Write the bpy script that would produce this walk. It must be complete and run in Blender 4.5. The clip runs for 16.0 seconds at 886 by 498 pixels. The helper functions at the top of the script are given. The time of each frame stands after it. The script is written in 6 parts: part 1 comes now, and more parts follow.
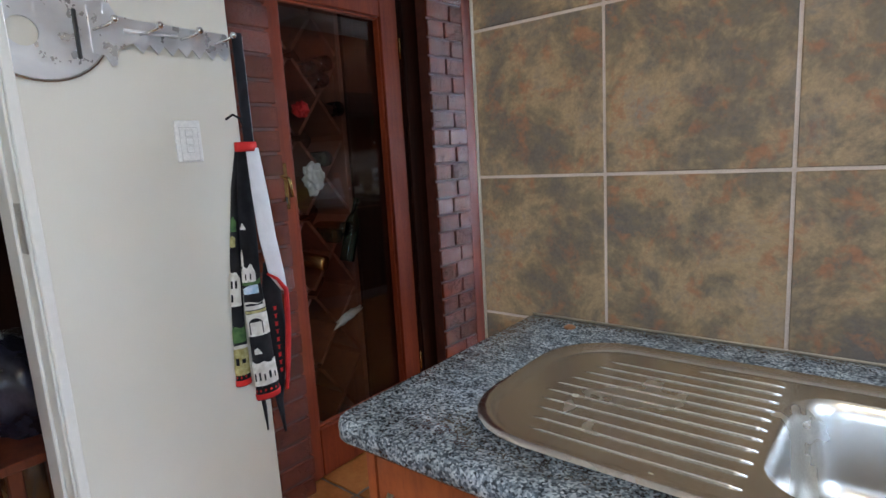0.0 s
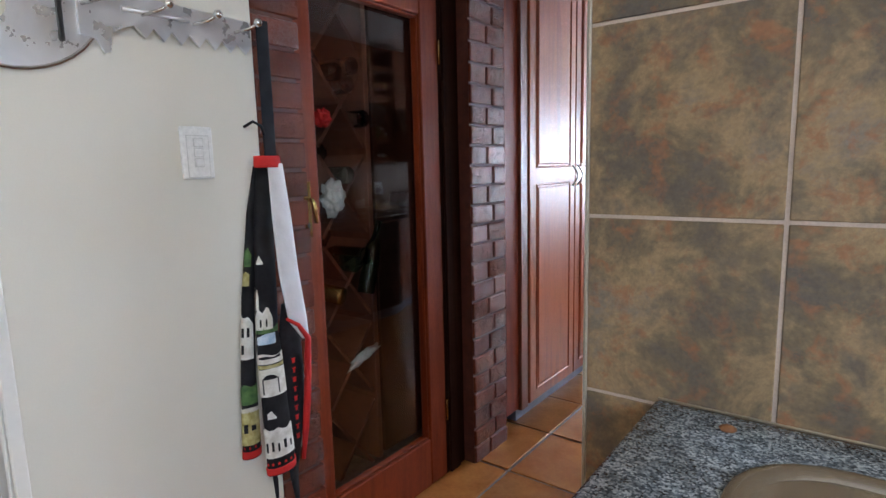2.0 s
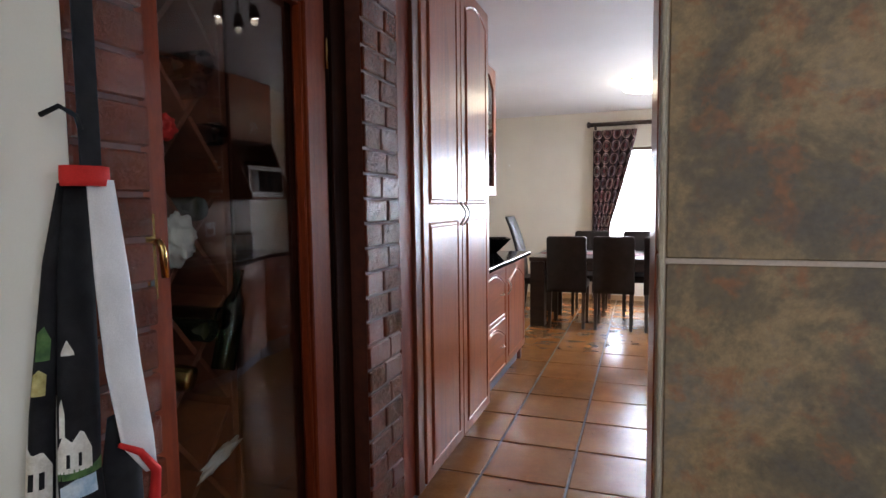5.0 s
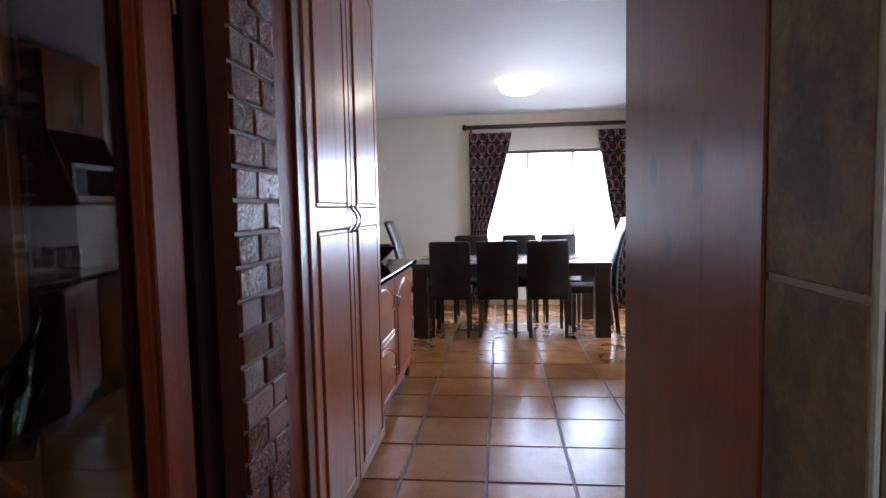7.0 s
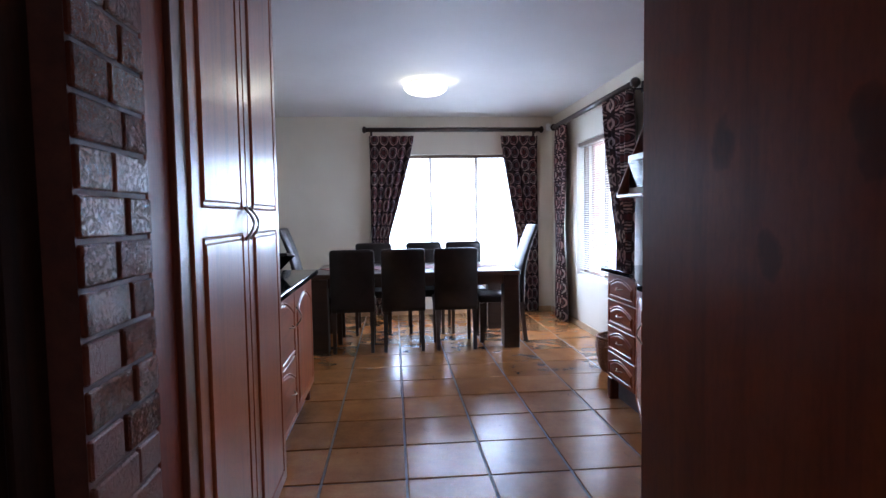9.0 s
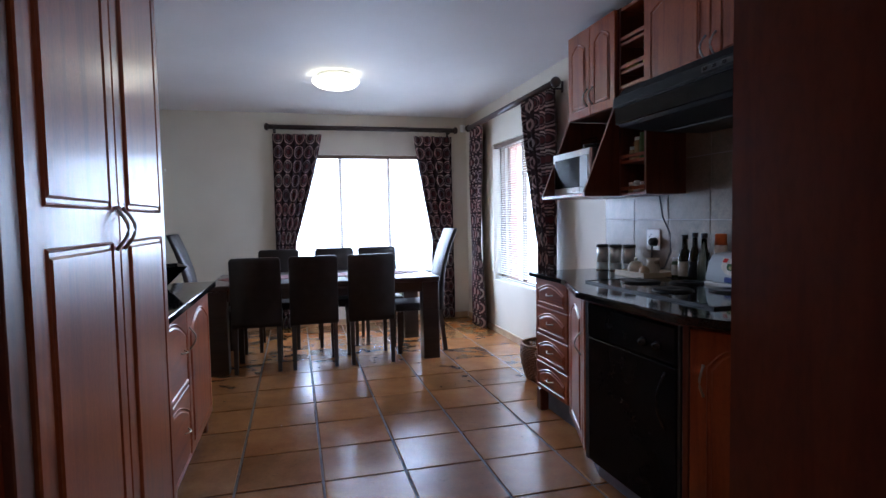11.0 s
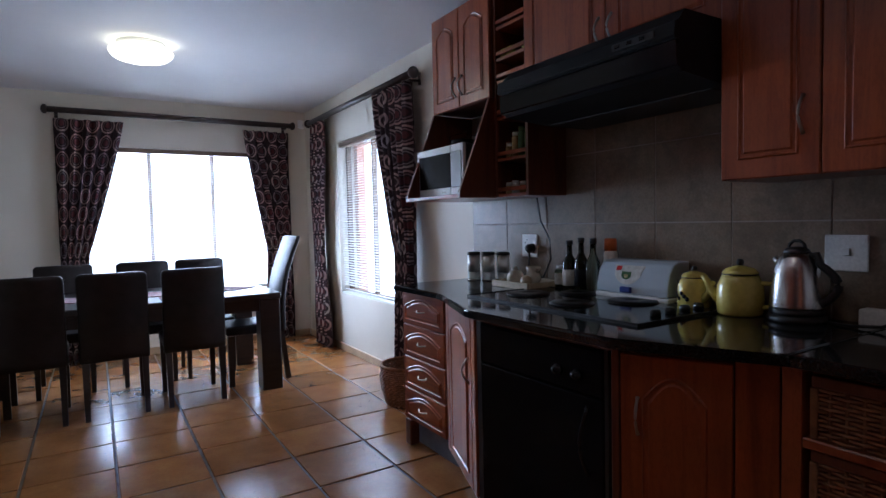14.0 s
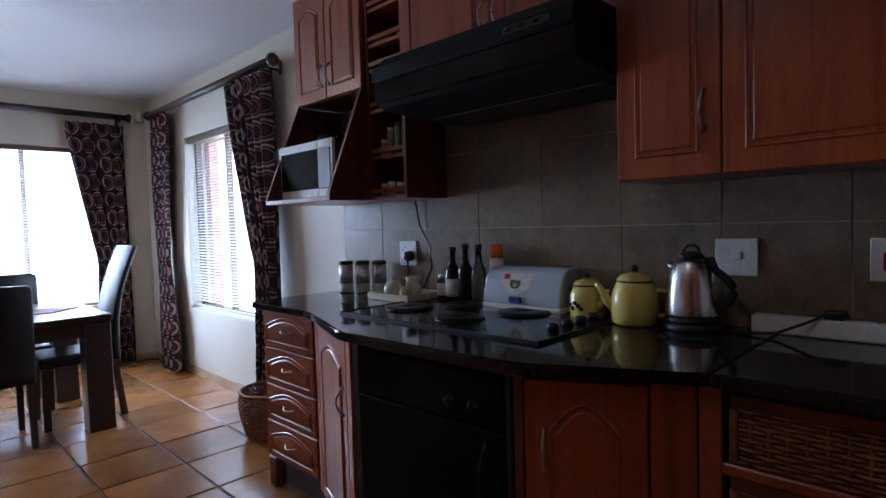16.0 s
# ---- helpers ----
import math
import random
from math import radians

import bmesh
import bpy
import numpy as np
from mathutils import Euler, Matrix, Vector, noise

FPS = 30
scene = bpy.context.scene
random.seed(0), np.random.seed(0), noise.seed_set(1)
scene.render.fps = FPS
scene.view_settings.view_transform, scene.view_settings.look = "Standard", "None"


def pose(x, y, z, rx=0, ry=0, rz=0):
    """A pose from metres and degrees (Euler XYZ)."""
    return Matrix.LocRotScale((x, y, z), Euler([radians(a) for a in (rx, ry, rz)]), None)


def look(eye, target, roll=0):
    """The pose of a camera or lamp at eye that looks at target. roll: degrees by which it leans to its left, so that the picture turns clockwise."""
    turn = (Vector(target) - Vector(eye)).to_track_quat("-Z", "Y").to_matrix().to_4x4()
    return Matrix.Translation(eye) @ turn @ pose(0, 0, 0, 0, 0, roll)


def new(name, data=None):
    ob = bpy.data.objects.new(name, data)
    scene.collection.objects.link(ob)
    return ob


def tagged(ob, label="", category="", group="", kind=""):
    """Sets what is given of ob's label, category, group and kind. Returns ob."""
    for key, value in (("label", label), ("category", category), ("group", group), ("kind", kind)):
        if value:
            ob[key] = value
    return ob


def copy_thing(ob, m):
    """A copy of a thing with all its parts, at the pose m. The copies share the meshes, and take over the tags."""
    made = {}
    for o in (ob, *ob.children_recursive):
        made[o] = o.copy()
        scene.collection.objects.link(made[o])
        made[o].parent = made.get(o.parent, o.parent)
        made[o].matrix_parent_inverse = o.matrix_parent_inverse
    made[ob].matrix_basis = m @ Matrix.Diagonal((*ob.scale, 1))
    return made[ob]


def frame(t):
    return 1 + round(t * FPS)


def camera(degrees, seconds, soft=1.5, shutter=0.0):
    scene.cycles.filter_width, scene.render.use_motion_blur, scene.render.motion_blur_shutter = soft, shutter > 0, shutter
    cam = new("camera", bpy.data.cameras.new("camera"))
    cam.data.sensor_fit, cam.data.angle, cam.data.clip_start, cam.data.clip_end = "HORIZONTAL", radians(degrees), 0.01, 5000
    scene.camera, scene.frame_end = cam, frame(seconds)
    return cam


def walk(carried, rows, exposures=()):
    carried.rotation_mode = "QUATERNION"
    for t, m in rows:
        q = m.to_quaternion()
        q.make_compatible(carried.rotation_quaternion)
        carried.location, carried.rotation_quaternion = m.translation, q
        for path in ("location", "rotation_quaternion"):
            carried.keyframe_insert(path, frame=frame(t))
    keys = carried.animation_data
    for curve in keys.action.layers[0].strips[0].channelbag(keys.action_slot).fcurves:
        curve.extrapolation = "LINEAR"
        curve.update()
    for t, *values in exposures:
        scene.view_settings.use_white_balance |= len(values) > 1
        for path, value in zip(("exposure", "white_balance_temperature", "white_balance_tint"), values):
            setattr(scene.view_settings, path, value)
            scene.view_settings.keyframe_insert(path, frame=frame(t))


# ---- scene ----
cam = camera(76.8, 16.0)
PATH = [
    (0, (-0.094, 0.064, 1.29), (-1.337, 1.595, 0.955), -3.4),
    (0.5, (-0.199, 0.081, 1.303), (-1.439, 1.615, 0.974), -2.7),
    (1, (-0.288, 0.09, 1.313), (-1.518, 1.634, 0.993), -2.1),
    (1.5, (-0.376, 0.13, 1.316), (-1.595, 1.685, 1.005), -1.8),
    (2, (-0.485, 0.207, 1.328), (-1.682, 1.782, 1.034), -1.4),
    (2.5, (-0.573, 0.273, 1.328), (-1.736, 1.878, 1.055), -1.0),
    (3, (-0.654, 0.329, 1.325), (-1.759, 1.976, 1.071), -0.7),
    (3.5, (-0.76, 0.368, 1.329), (-1.763, 2.084, 1.105), -0.5),
    (4, (-0.844, 0.394, 1.318), (-1.717, 2.183, 1.126), -0.5),
    (4.2, (-0.869, 0.404, 1.311), (-1.699, 2.215, 1.132), -0.5),
    (6.5, (-1.085, 0.754, 1.293), (-1.424, 2.72, 1.144), -1.2),
    (7, (-1.164, 0.846, 1.294), (-1.371, 2.83, 1.152), -1.2),
    (7.5, (-1.217, 0.897, 1.28), (-1.298, 2.891, 1.146), -1.2),
    (8, (-1.252, 0.967, 1.27), (-1.223, 2.963, 1.143), -1.3),
    (8.5, (-1.276, 1.064, 1.273), (-1.173, 3.058, 1.148), -1.1),
    (9, (-1.287, 1.177, 1.278), (-1.112, 3.166, 1.157), -0.9),
    (11.5, (-1.342, 1.626, 1.271), (-0.755, 3.535, 1.159), -1.1),
    (12, (-1.325, 1.761, 1.272), (-0.668, 3.646, 1.159), -1.0),
    (12.5, (-1.315, 1.85, 1.27), (-0.597, 3.714, 1.159), -1.1),
    (13, (-1.319, 1.936, 1.266), (-0.512, 3.763, 1.159), -1.1),
    (13.5, (-1.3, 2.019, 1.273), (-0.392, 3.798, 1.168), -1.2),
    (14, (-1.292, 2.085, 1.26), (-0.236, 3.781, 1.162), -1.3),
    (14.5, (-1.276, 2.14, 1.266), (-0.095, 3.751, 1.167), -1.6),
    (15, (-1.222, 2.211, 1.265), (0.05, 3.751, 1.167), -1.6),
    (15.5, (-1.188, 2.282, 1.272), (0.162, 3.754, 1.172), -1.8),
    (16, (-1.13, 2.347, 1.263), (0.29, 3.752, 1.17), -1.7),
]
EXPOSURES = [(0, 0.83, 6150, 15), (2.5, 0.78, 6400, 16), (4, 0.5, 6700, 16), (6.5, 0.0, 6000, 16), (9, -0.5, 5450, 16), (12.5, -0.92, 5450, 15), (14.5, -1.0, 5300, 15), (16, -0.88, 5300, 15)]
walk(cam, [(t, look(eye, target, roll)) for t, eye, target, roll in PATH], EXPOSURES)

# ---- light ----
world = bpy.data.worlds.new("world")
scene.world = world
world.use_nodes = True
wn = world.node_tree
sky = wn.nodes.new("ShaderNodeTexSky")
sky.sky_type, sky.sun_disc = "NISHITA", False
sky.sun_elevation, sky.sun_rotation = radians(65), radians(283)
wn.links.new(sky.outputs[0], wn.nodes["Background"].inputs[0])
wn.nodes["Background"].inputs[1].default_value = 0.12


SPOTS = (-0.68, 3.16)      # the kitchen's three-lamp spotlight, in plan


def lamp(name, kind, m, energy, colour, **settings):
    data = bpy.data.lights.new(name, kind)
    data.energy, data.color = energy, colour
    for key, value in settings.items():
        if key == "size":
            data.size = value
        elif key == "size_y":
            data.shape, data.size_y = "RECTANGLE", value
        elif key == "angle":
            data.angle = value
        elif key == "radius":
            data.shadow_soft_size = value
    ob = new(name, data)
    ob.matrix_world = m
    return ob


lamp("sun", "SUN", look((0, 0, 20), (9, -2, 0)), 3.0, (1, 0.95, 0.88), angle=radians(0.5))
lamp("daylight_dining_back", "AREA", look((-0.50, 8.72, 1.35), (-0.50, 0, 2.1)), 470, (0.76, 0.875, 1.0), size=1.9, size_y=1.6)
lamp("daylight_dining_side", "AREA", look((1.32, 7.4, 1.35), (-9, 7.4, 2.0)), 370, (0.76, 0.875, 1.0), size=3.4, size_y=2.2)
lamp("daylight_scullery", "AREA", look((1.75, -0.20, 2.35), (-1.8, 0.7, 0.7)), 36, (0.66, 0.83, 1.0), size=1.5, size_y=1.1)
# Weak fill added behind the camera to brighten the tiled wall.
lamp("daylight_scullery_back", "AREA", look((0.40, -1.52, 1.55), (0.2, 9, 1.2)), 7, (0.66, 0.83, 1.0), size=1.15, size_y=1.1)
for spot_x, spot_y in ((0.05, -0.10), (0.07, 0.09), (-0.11, 0.0)):
    bulb = lamp("spot_bulb", "SPOT", pose(SPOTS[0] + spot_x, SPOTS[1] + spot_y, 2.335), 3, (1, 0.85, 0.64), radius=0.02)
    bulb.data.spot_size, bulb.data.spot_blend = radians(150), 0.7
lamp("scullery_bulb", "POINT", pose(0.15, -0.35, 2.36), 4.5, (1, 0.80, 0.52), radius=0.05)
lamp("ceiling_bulb", "POINT", pose(-0.962, 6.47, 2.36), 2, (1, 0.84, 0.6), radius=0.05)

# ---- materials ----
def material(name, rough=0.5, metal=0.0, coat=0.0, colour=(0.5, 0.5, 0.5)):
    m = bpy.data.materials.new(name)
    m.use_nodes = True
    b = m.node_tree.nodes["Principled BSDF"]
    b.inputs["Base Color"].default_value = (*colour, 1)
    b.inputs["Roughness"].default_value = rough
    b.inputs["Metallic"].default_value = metal
    b.inputs["Coat Weight"].default_value = coat
    b.inputs["Coat Roughness"].default_value = 0.12
    return m, m.node_tree, b


def node(tree, kind, **inputs):
    n = tree.nodes.new(kind)
    for key, value in inputs.items():
        key = key.replace("_", " ")
        n.inputs[key].default_value = value
    return n


def coords(tree, scale=(1, 1, 1), shift=0.0):
    """Object coordinates, scaled; with shift, moved by each object's random number."""
    tc = tree.nodes.new("ShaderNodeTexCoord")
    mp = tree.nodes.new("ShaderNodeMapping")
    mp.inputs["Scale"].default_value = scale
    tree.links.new(tc.outputs["Object"], mp.inputs["Vector"])
    if shift:
        info = tree.nodes.new("ShaderNodeObjectInfo")
        mul = tree.nodes.new("ShaderNodeMath")
        mul.operation = "MULTIPLY"
        mul.inputs[1].default_value = shift
        tree.links.new(info.outputs["Random"], mul.inputs[0])
        tree.links.new(mul.outputs[0], mp.inputs["Location"])
    return mp.outputs[0]


def ramp(tree, source, stops):
    r = tree.nodes.new("ShaderNodeValToRGB")
    els = r.color_ramp.elements
    while len(els) < len(stops):
        els.new(0.5)
    for el, (p, c) in zip(els, stops):
        el.position, el.color = p, (*c, 1)
    tree.links.new(source, r.inputs[0])
    return r.outputs[0]


def noise_of(tree, vec, scale, detail=4.0, rough=0.55, distort=0.0):
    n = node(tree, "ShaderNodeTexNoise", Scale=scale, Detail=detail, Roughness=rough, Distortion=distort)
    tree.links.new(vec, n.inputs["Vector"])
    return n.outputs[0]


def mixed(tree, a, b, fac, mode="MIX"):
    n = tree.nodes.new("ShaderNodeMix")
    n.data_type, n.blend_type = "RGBA", mode
    for value, socket in ((fac, n.inputs[0]), (a, n.inputs[6]), (b, n.inputs[7])):
        if isinstance(value, bpy.types.NodeSocket):
            tree.links.new(value, socket)
        elif isinstance(value, tuple):
            socket.default_value = (*value, 1)
        else:
            socket.default_value = value
    return n.outputs[2]


def bumped(tree, b, source, strength=0.2, distance=0.002):
    n = node(tree, "ShaderNodeBump", Strength=strength, Distance=distance)
    tree.links.new(source, n.inputs["Height"])
    tree.links.new(n.outputs[0], b.inputs["Normal"])


def mottled(name, dark, light, scale=8.0, rough=0.5, bump=0.1, fine=120.0, coat=0.0, shift=0.0, spread=(0.3, 0.7), metal=0.0, vary=0.0, rough_var=0.0, grit=0.5):
    """A surface with stains at one scale and grain at another."""
    m, t, b = material(name, rough, metal, coat)
    v = coords(t, shift=shift)
    big = noise_of(t, v, scale)
    col = ramp(t, big, [(spread[0], dark), (spread[1], light)])
    grain = noise_of(t, v, fine, 2.0)
    col = mixed(t, col, ramp(t, grain, [(0.3, (0.8, 0.8, 0.8)), (0.7, (1.1, 1.1, 1.1))]), grit, "MULTIPLY")
    if vary:
        info = t.nodes.new("ShaderNodeObjectInfo")
        col = mixed(t, col, ramp(t, info.outputs["Random"], [(0, (1 - vary,) * 3), (1, (1 + vary,) * 3)]), 1.0, "MULTIPLY")
    t.links.new(col, b.inputs["Base Color"])
    if rough_var:
        r = t.nodes.new("ShaderNodeMapRange")
        r.inputs["To Min"].default_value, r.inputs["To Max"].default_value = rough - rough_var, rough + rough_var
        t.links.new(big, r.inputs["Value"])
        t.links.new(r.outputs[0], b.inputs["Roughness"])
    if bump:
        bumped(t, b, grain, bump)
    return m


def wood(name, dark, light, rough=0.32, coat=0.4, along=2, shift=7.0):
    """Stained, varnished wood with its grain along one axis of the object."""
    m, t, b = material(name, rough, 0.0, coat)
    stretch = [14.0, 14.0, 14.0]
    stretch[along] = 0.9
    v = coords(t, tuple(stretch), shift)
    rings = noise_of(t, v, 1.6, 5.0, 0.6, 0.6)
    col = ramp(t, rings, [(0.3, dark), (0.55, light), (0.75, tuple(0.8 * c for c in light))])
    stretch[along] = 6.0
    pores = noise_of(t, coords(t, tuple(6 * s for s in stretch), shift), 1.5, 2.0)
    col = mixed(t, col, ramp(t, pores, [(0.35, (0.72, 0.68, 0.66)), (0.55, (1, 1, 1))]), 0.45, "MULTIPLY")
    t.links.new(col, b.inputs["Base Color"])
    bumped(t, b, pores, 0.06)
    return m


def add_pits(mat):
    """Small chips and a soft unevenness in a sealed tile."""
    t = mat.node_tree
    b = t.nodes["Principled BSDF"]
    v = coords(t, shift=9.0)
    chips = ramp(t, noise_of(t, v, 38.0, 3.0, 0.6), [(0.25, (0, 0, 0)), (0.33, (1, 1, 1))])
    swell = noise_of(t, v, 5.0, 2.0)
    low = node(t, "ShaderNodeBump", Strength=0.12, Distance=0.02)
    t.links.new(swell, low.inputs["Height"])
    n = node(t, "ShaderNodeBump", Strength=0.35, Distance=0.002)
    t.links.new(chips, n.inputs["Height"])
    t.links.new(low.outputs[0], n.inputs["Normal"])
    t.links.new(n.outputs[0], b.inputs["Normal"])
    t.links.new(n.outputs[0], b.inputs["Coat Normal"])


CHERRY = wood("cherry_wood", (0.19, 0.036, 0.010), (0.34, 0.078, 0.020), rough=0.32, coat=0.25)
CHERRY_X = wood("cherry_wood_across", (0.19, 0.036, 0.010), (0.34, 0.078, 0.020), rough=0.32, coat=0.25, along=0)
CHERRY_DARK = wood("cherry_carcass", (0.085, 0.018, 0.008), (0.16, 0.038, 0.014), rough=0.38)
DOORWOOD = wood("meranti_door", (0.13, 0.018, 0.004), (0.215, 0.034, 0.007), rough=0.55, coat=0.0)
DOORWOOD.node_tree.nodes["Principled BSDF"].inputs["Specular IOR Level"].default_value = 0.18
# Dark stain; on the pantry's insides its near-black also paints their shade.
FRAMEDARK = wood("black_brown_stain_and_shade", (0.015, 0.0055, 0.0036), (0.026, 0.009, 0.0055), rough=0.65, coat=0.0)
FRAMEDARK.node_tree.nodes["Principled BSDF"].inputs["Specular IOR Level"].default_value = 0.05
PLANK = wood("stained_pine_panel", (0.15, 0.029, 0.011), (0.24, 0.053, 0.018), rough=0.36, coat=0.25)


def add_knots(mat, spots):
    """Dark knots, rows of y, z and radius in the object's own plane, on a wood material."""
    t = mat.node_tree
    b = t.nodes["Principled BSDF"]
    tc = t.nodes.new("ShaderNodeTexCoord")
    base = b.inputs["Base Color"].links[0].from_socket
    wob = noise_of(t, tc.outputs["Object"], 22.0, 3.0)
    for y, z, r in spots:
        d = t.nodes.new("ShaderNodeVectorMath")
        d.operation = "SUBTRACT"
        d.inputs[1].default_value = (0.0, y, z)
        t.links.new(tc.outputs["Object"], d.inputs[0])
        m = t.nodes.new("ShaderNodeVectorMath")
        m.operation = "MULTIPLY"
        m.inputs[1].default_value = (0.0, 0.4 / r, 0.25 / r)
        t.links.new(d.outputs[0], m.inputs[0])
        ln = t.nodes.new("ShaderNodeVectorMath")
        ln.operation = "LENGTH"
        t.links.new(m.outputs[0], ln.inputs[0])
        add = t.nodes.new("ShaderNodeMath")
        add.operation = "ADD"
        t.links.new(ln.outputs["Value"], add.inputs[0])
        t.links.new(wob, add.inputs[1])
        base = mixed(t, base, ramp(t, add.outputs[0], [(0.75, (0.45, 0.38, 0.36)), (0.9, (0.66, 0.60, 0.58)), (1.0, (1, 1, 1))]), 1.0, "MULTIPLY")
    t.links.new(base, b.inputs["Base Color"])


add_knots(PLANK, ((0.378, 1.350, 0.016), (0.179, 1.345, 0.021), (0.297, 1.228, 0.015), (0.40, 0.62, 0.018), (0.30, 1.90, 0.018)))
TABLEWOOD = wood("wenge_table", (0.012, 0.007, 0.005), (0.030, 0.017, 0.012), rough=0.3, along=0)
RACKWOOD = wood("rack_wood", (0.075, 0.020, 0.009), (0.13, 0.036, 0.015), rough=0.6, coat=0.0)
WHITEWALL = mottled("white_wall_paint", (0.72, 0.69, 0.60), (0.76, 0.735, 0.65), 1.2, 0.5, 0.03, 260, grit=0.08)
CREAM = mottled("cream_wall_paint", (0.66, 0.60, 0.50), (0.74, 0.68, 0.57), 1.2, 0.6, 0.05, 240, grit=0.12)
CEILING = mottled("ceiling_paint", (0.72, 0.71, 0.70), (0.79, 0.78, 0.77), 1.0, 0.7, 0.03, 200, grit=0.1)
WHITETRIM = mottled("white_gloss_trim", (0.80, 0.79, 0.75), (0.85, 0.84, 0.78), 3, 0.3, 0.02, 60, grit=0.12)
TERRACOTTA = mottled("terracotta_tile", (0.285, 0.106, 0.030), (0.44, 0.192, 0.058), 5.5, 0.24, 0.0, 60, 0.33, 9.0, vary=0.16, rough_var=0.03)
TERRACOTTA.node_tree.nodes["Principled BSDF"].inputs["Coat Roughness"].default_value = 0.2
GROUT = mottled("floor_grout", (0.085, 0.066, 0.052), (0.20, 0.16, 0.13), 18, 0.55, 0.7, 150)
add_pits(TERRACOTTA)
WALLGROUT = mottled("wall_grout", (0.44, 0.355, 0.30), (0.55, 0.45, 0.385), 14, 0.7, 0.15, 200)
TRIMSTRIP = mottled("cream_metal_edging", (0.34, 0.295, 0.225), (0.43, 0.375, 0.29), 10, 0.35, 0.05, 120)
GREYGROUT = mottled("splashback_grout", (0.34, 0.29, 0.25), (0.42, 0.36, 0.31), 14, 0.7, 0.15, 200)


def painted_brick():
    """Thick gloss paint over pitted brick."""
    m, t, b = material("painted_brick", 0.27, 0.0, 0.06)
    b.inputs["Specular IOR Level"].default_value = 0.32
    v = coords(t, shift=5.0)
    col = ramp(t, noise_of(t, v, 9.0), [(0.3, (0.100, 0.020, 0.010)), (0.7, (0.165, 0.033, 0.015))])
    info = t.nodes.new("ShaderNodeObjectInfo")
    col = mixed(t, col, ramp(t, info.outputs["Random"], [(0, (0.78,) * 3), (1, (1.15,) * 3)]), 1.0, "MULTIPLY")
    t.links.new(col, b.inputs["Base Color"])
    t.links.new(ramp(t, info.outputs["Random"], [(0.0, (0.13,) * 3), (0.5, (0.17,) * 3), (0.65, (0.24,) * 3), (1.0, (0.30,) * 3)]), b.inputs["Roughness"])
    pits = ramp(t, noise_of(t, v, 110.0, 5.0, 0.75), [(0.34, (0, 0, 0)), (0.52, (1, 1, 1))])
    mix = mixed(t, pits, ramp(t, noise_of(t, v, 22.0, 3.0), [(0.2, (0,) * 3), (0.8, (1,) * 3)]), 0.4)
    bumped(t, b, mix, 0.6, 0.006)
    return m


BRICK = painted_brick()
MORTAR = mottled("painted_mortar", (0.065, 0.015, 0.008), (0.115, 0.027, 0.014), 20, 0.7, 0.4, 140)
BLACKGRANITE = mottled("black_granite", (0.008, 0.009, 0.010), (0.030, 0.031, 0.033), 160, 0.07, 0.0, 420, 0.0, spread=(0.45, 0.8))
STEEL = mottled("brushed_steel", (0.66, 0.65, 0.62), (0.76, 0.75, 0.72), 4, 0.26, 0.03, 220, metal=1.0, rough_var=0.07)
CHROME = mottled("chrome", (0.62, 0.62, 0.62), (0.72, 0.72, 0.72), 6, 0.1, 0.0, 60, metal=1.0)
BRASS = mottled("brass", (0.55, 0.36, 0.12), (0.70, 0.48, 0.18), 12, 0.25, 0.0, 60, metal=1.0)
PEWTER = mottled("pewter_handle", (0.45, 0.42, 0.38), (0.55, 0.52, 0.48), 12, 0.28, 0.0, 60, metal=1.0)
LEATHER = mottled("dark_brown_leather", (0.011, 0.007, 0.006), (0.022, 0.015, 0.013), 12, 0.44, 0.2, 260, 0.0)
LEATHER.node_tree.nodes["Principled BSDF"].inputs["Specular IOR Level"].default_value = 0.33
BLACKGLOSS = mottled("black_enamel", (0.006, 0.006, 0.007), (0.010, 0.010, 0.011), 5, 0.12, 0.0, 100)
BLACKGLOSS.node_tree.nodes["Principled BSDF"].inputs["Specular IOR Level"].default_value = 0.3
DISHBLACK = mottled("black_appliance_front", (0.004, 0.004, 0.005), (0.007, 0.007, 0.008), 5, 0.2, 0.0, 100)
DISHBLACK.node_tree.nodes["Principled BSDF"].inputs["Specular IOR Level"].default_value = 0.05
HOODBLACK = mottled("black_hood_enamel", (0.005, 0.005, 0.006), (0.009, 0.009, 0.010), 6, 0.5, 0.03, 160)
HOODBLACK.node_tree.nodes["Principled BSDF"].inputs["Specular IOR Level"].default_value = 0.12
SATIN = mottled("satin_steel", (0.66, 0.66, 0.66), (0.76, 0.76, 0.75), 3, 0.26, 0.0, 60, metal=1.0, rough_var=0.05)
TINSTEEL = mottled("pale_tin", (0.84, 0.84, 0.83), (0.92, 0.92, 0.91), 3, 0.42, 0.0, 60, metal=0.8)
BLACKMATT = mottled("black_plastic", (0.010, 0.010, 0.010), (0.020, 0.020, 0.020), 8, 0.45, 0.05, 200)
WHITEPLASTIC = mottled("white_plastic", (0.82, 0.82, 0.79), (0.87, 0.87, 0.84), 5, 0.35, 0.0, 100)
YELLOW = mottled("yellow_enamel", (0.62, 0.50, 0.10), (0.72, 0.60, 0.16), 7, 0.18, 0.02, 60, 0.4)
WICKER = mottled("wicker", (0.17, 0.068, 0.025), (0.34, 0.15, 0.058), 25, 0.6, 0.3, 120, vary=0.15, shift=3.0)
PLINTH = mottled("grey_plinth", (0.15, 0.16, 0.20), (0.22, 0.235, 0.285), 9, 0.5, 0.1, 120)
SKIRT = mottled("pine_skirting", (0.42, 0.27, 0.15), (0.55, 0.38, 0.22), 6, 0.4, 0.05, 120)
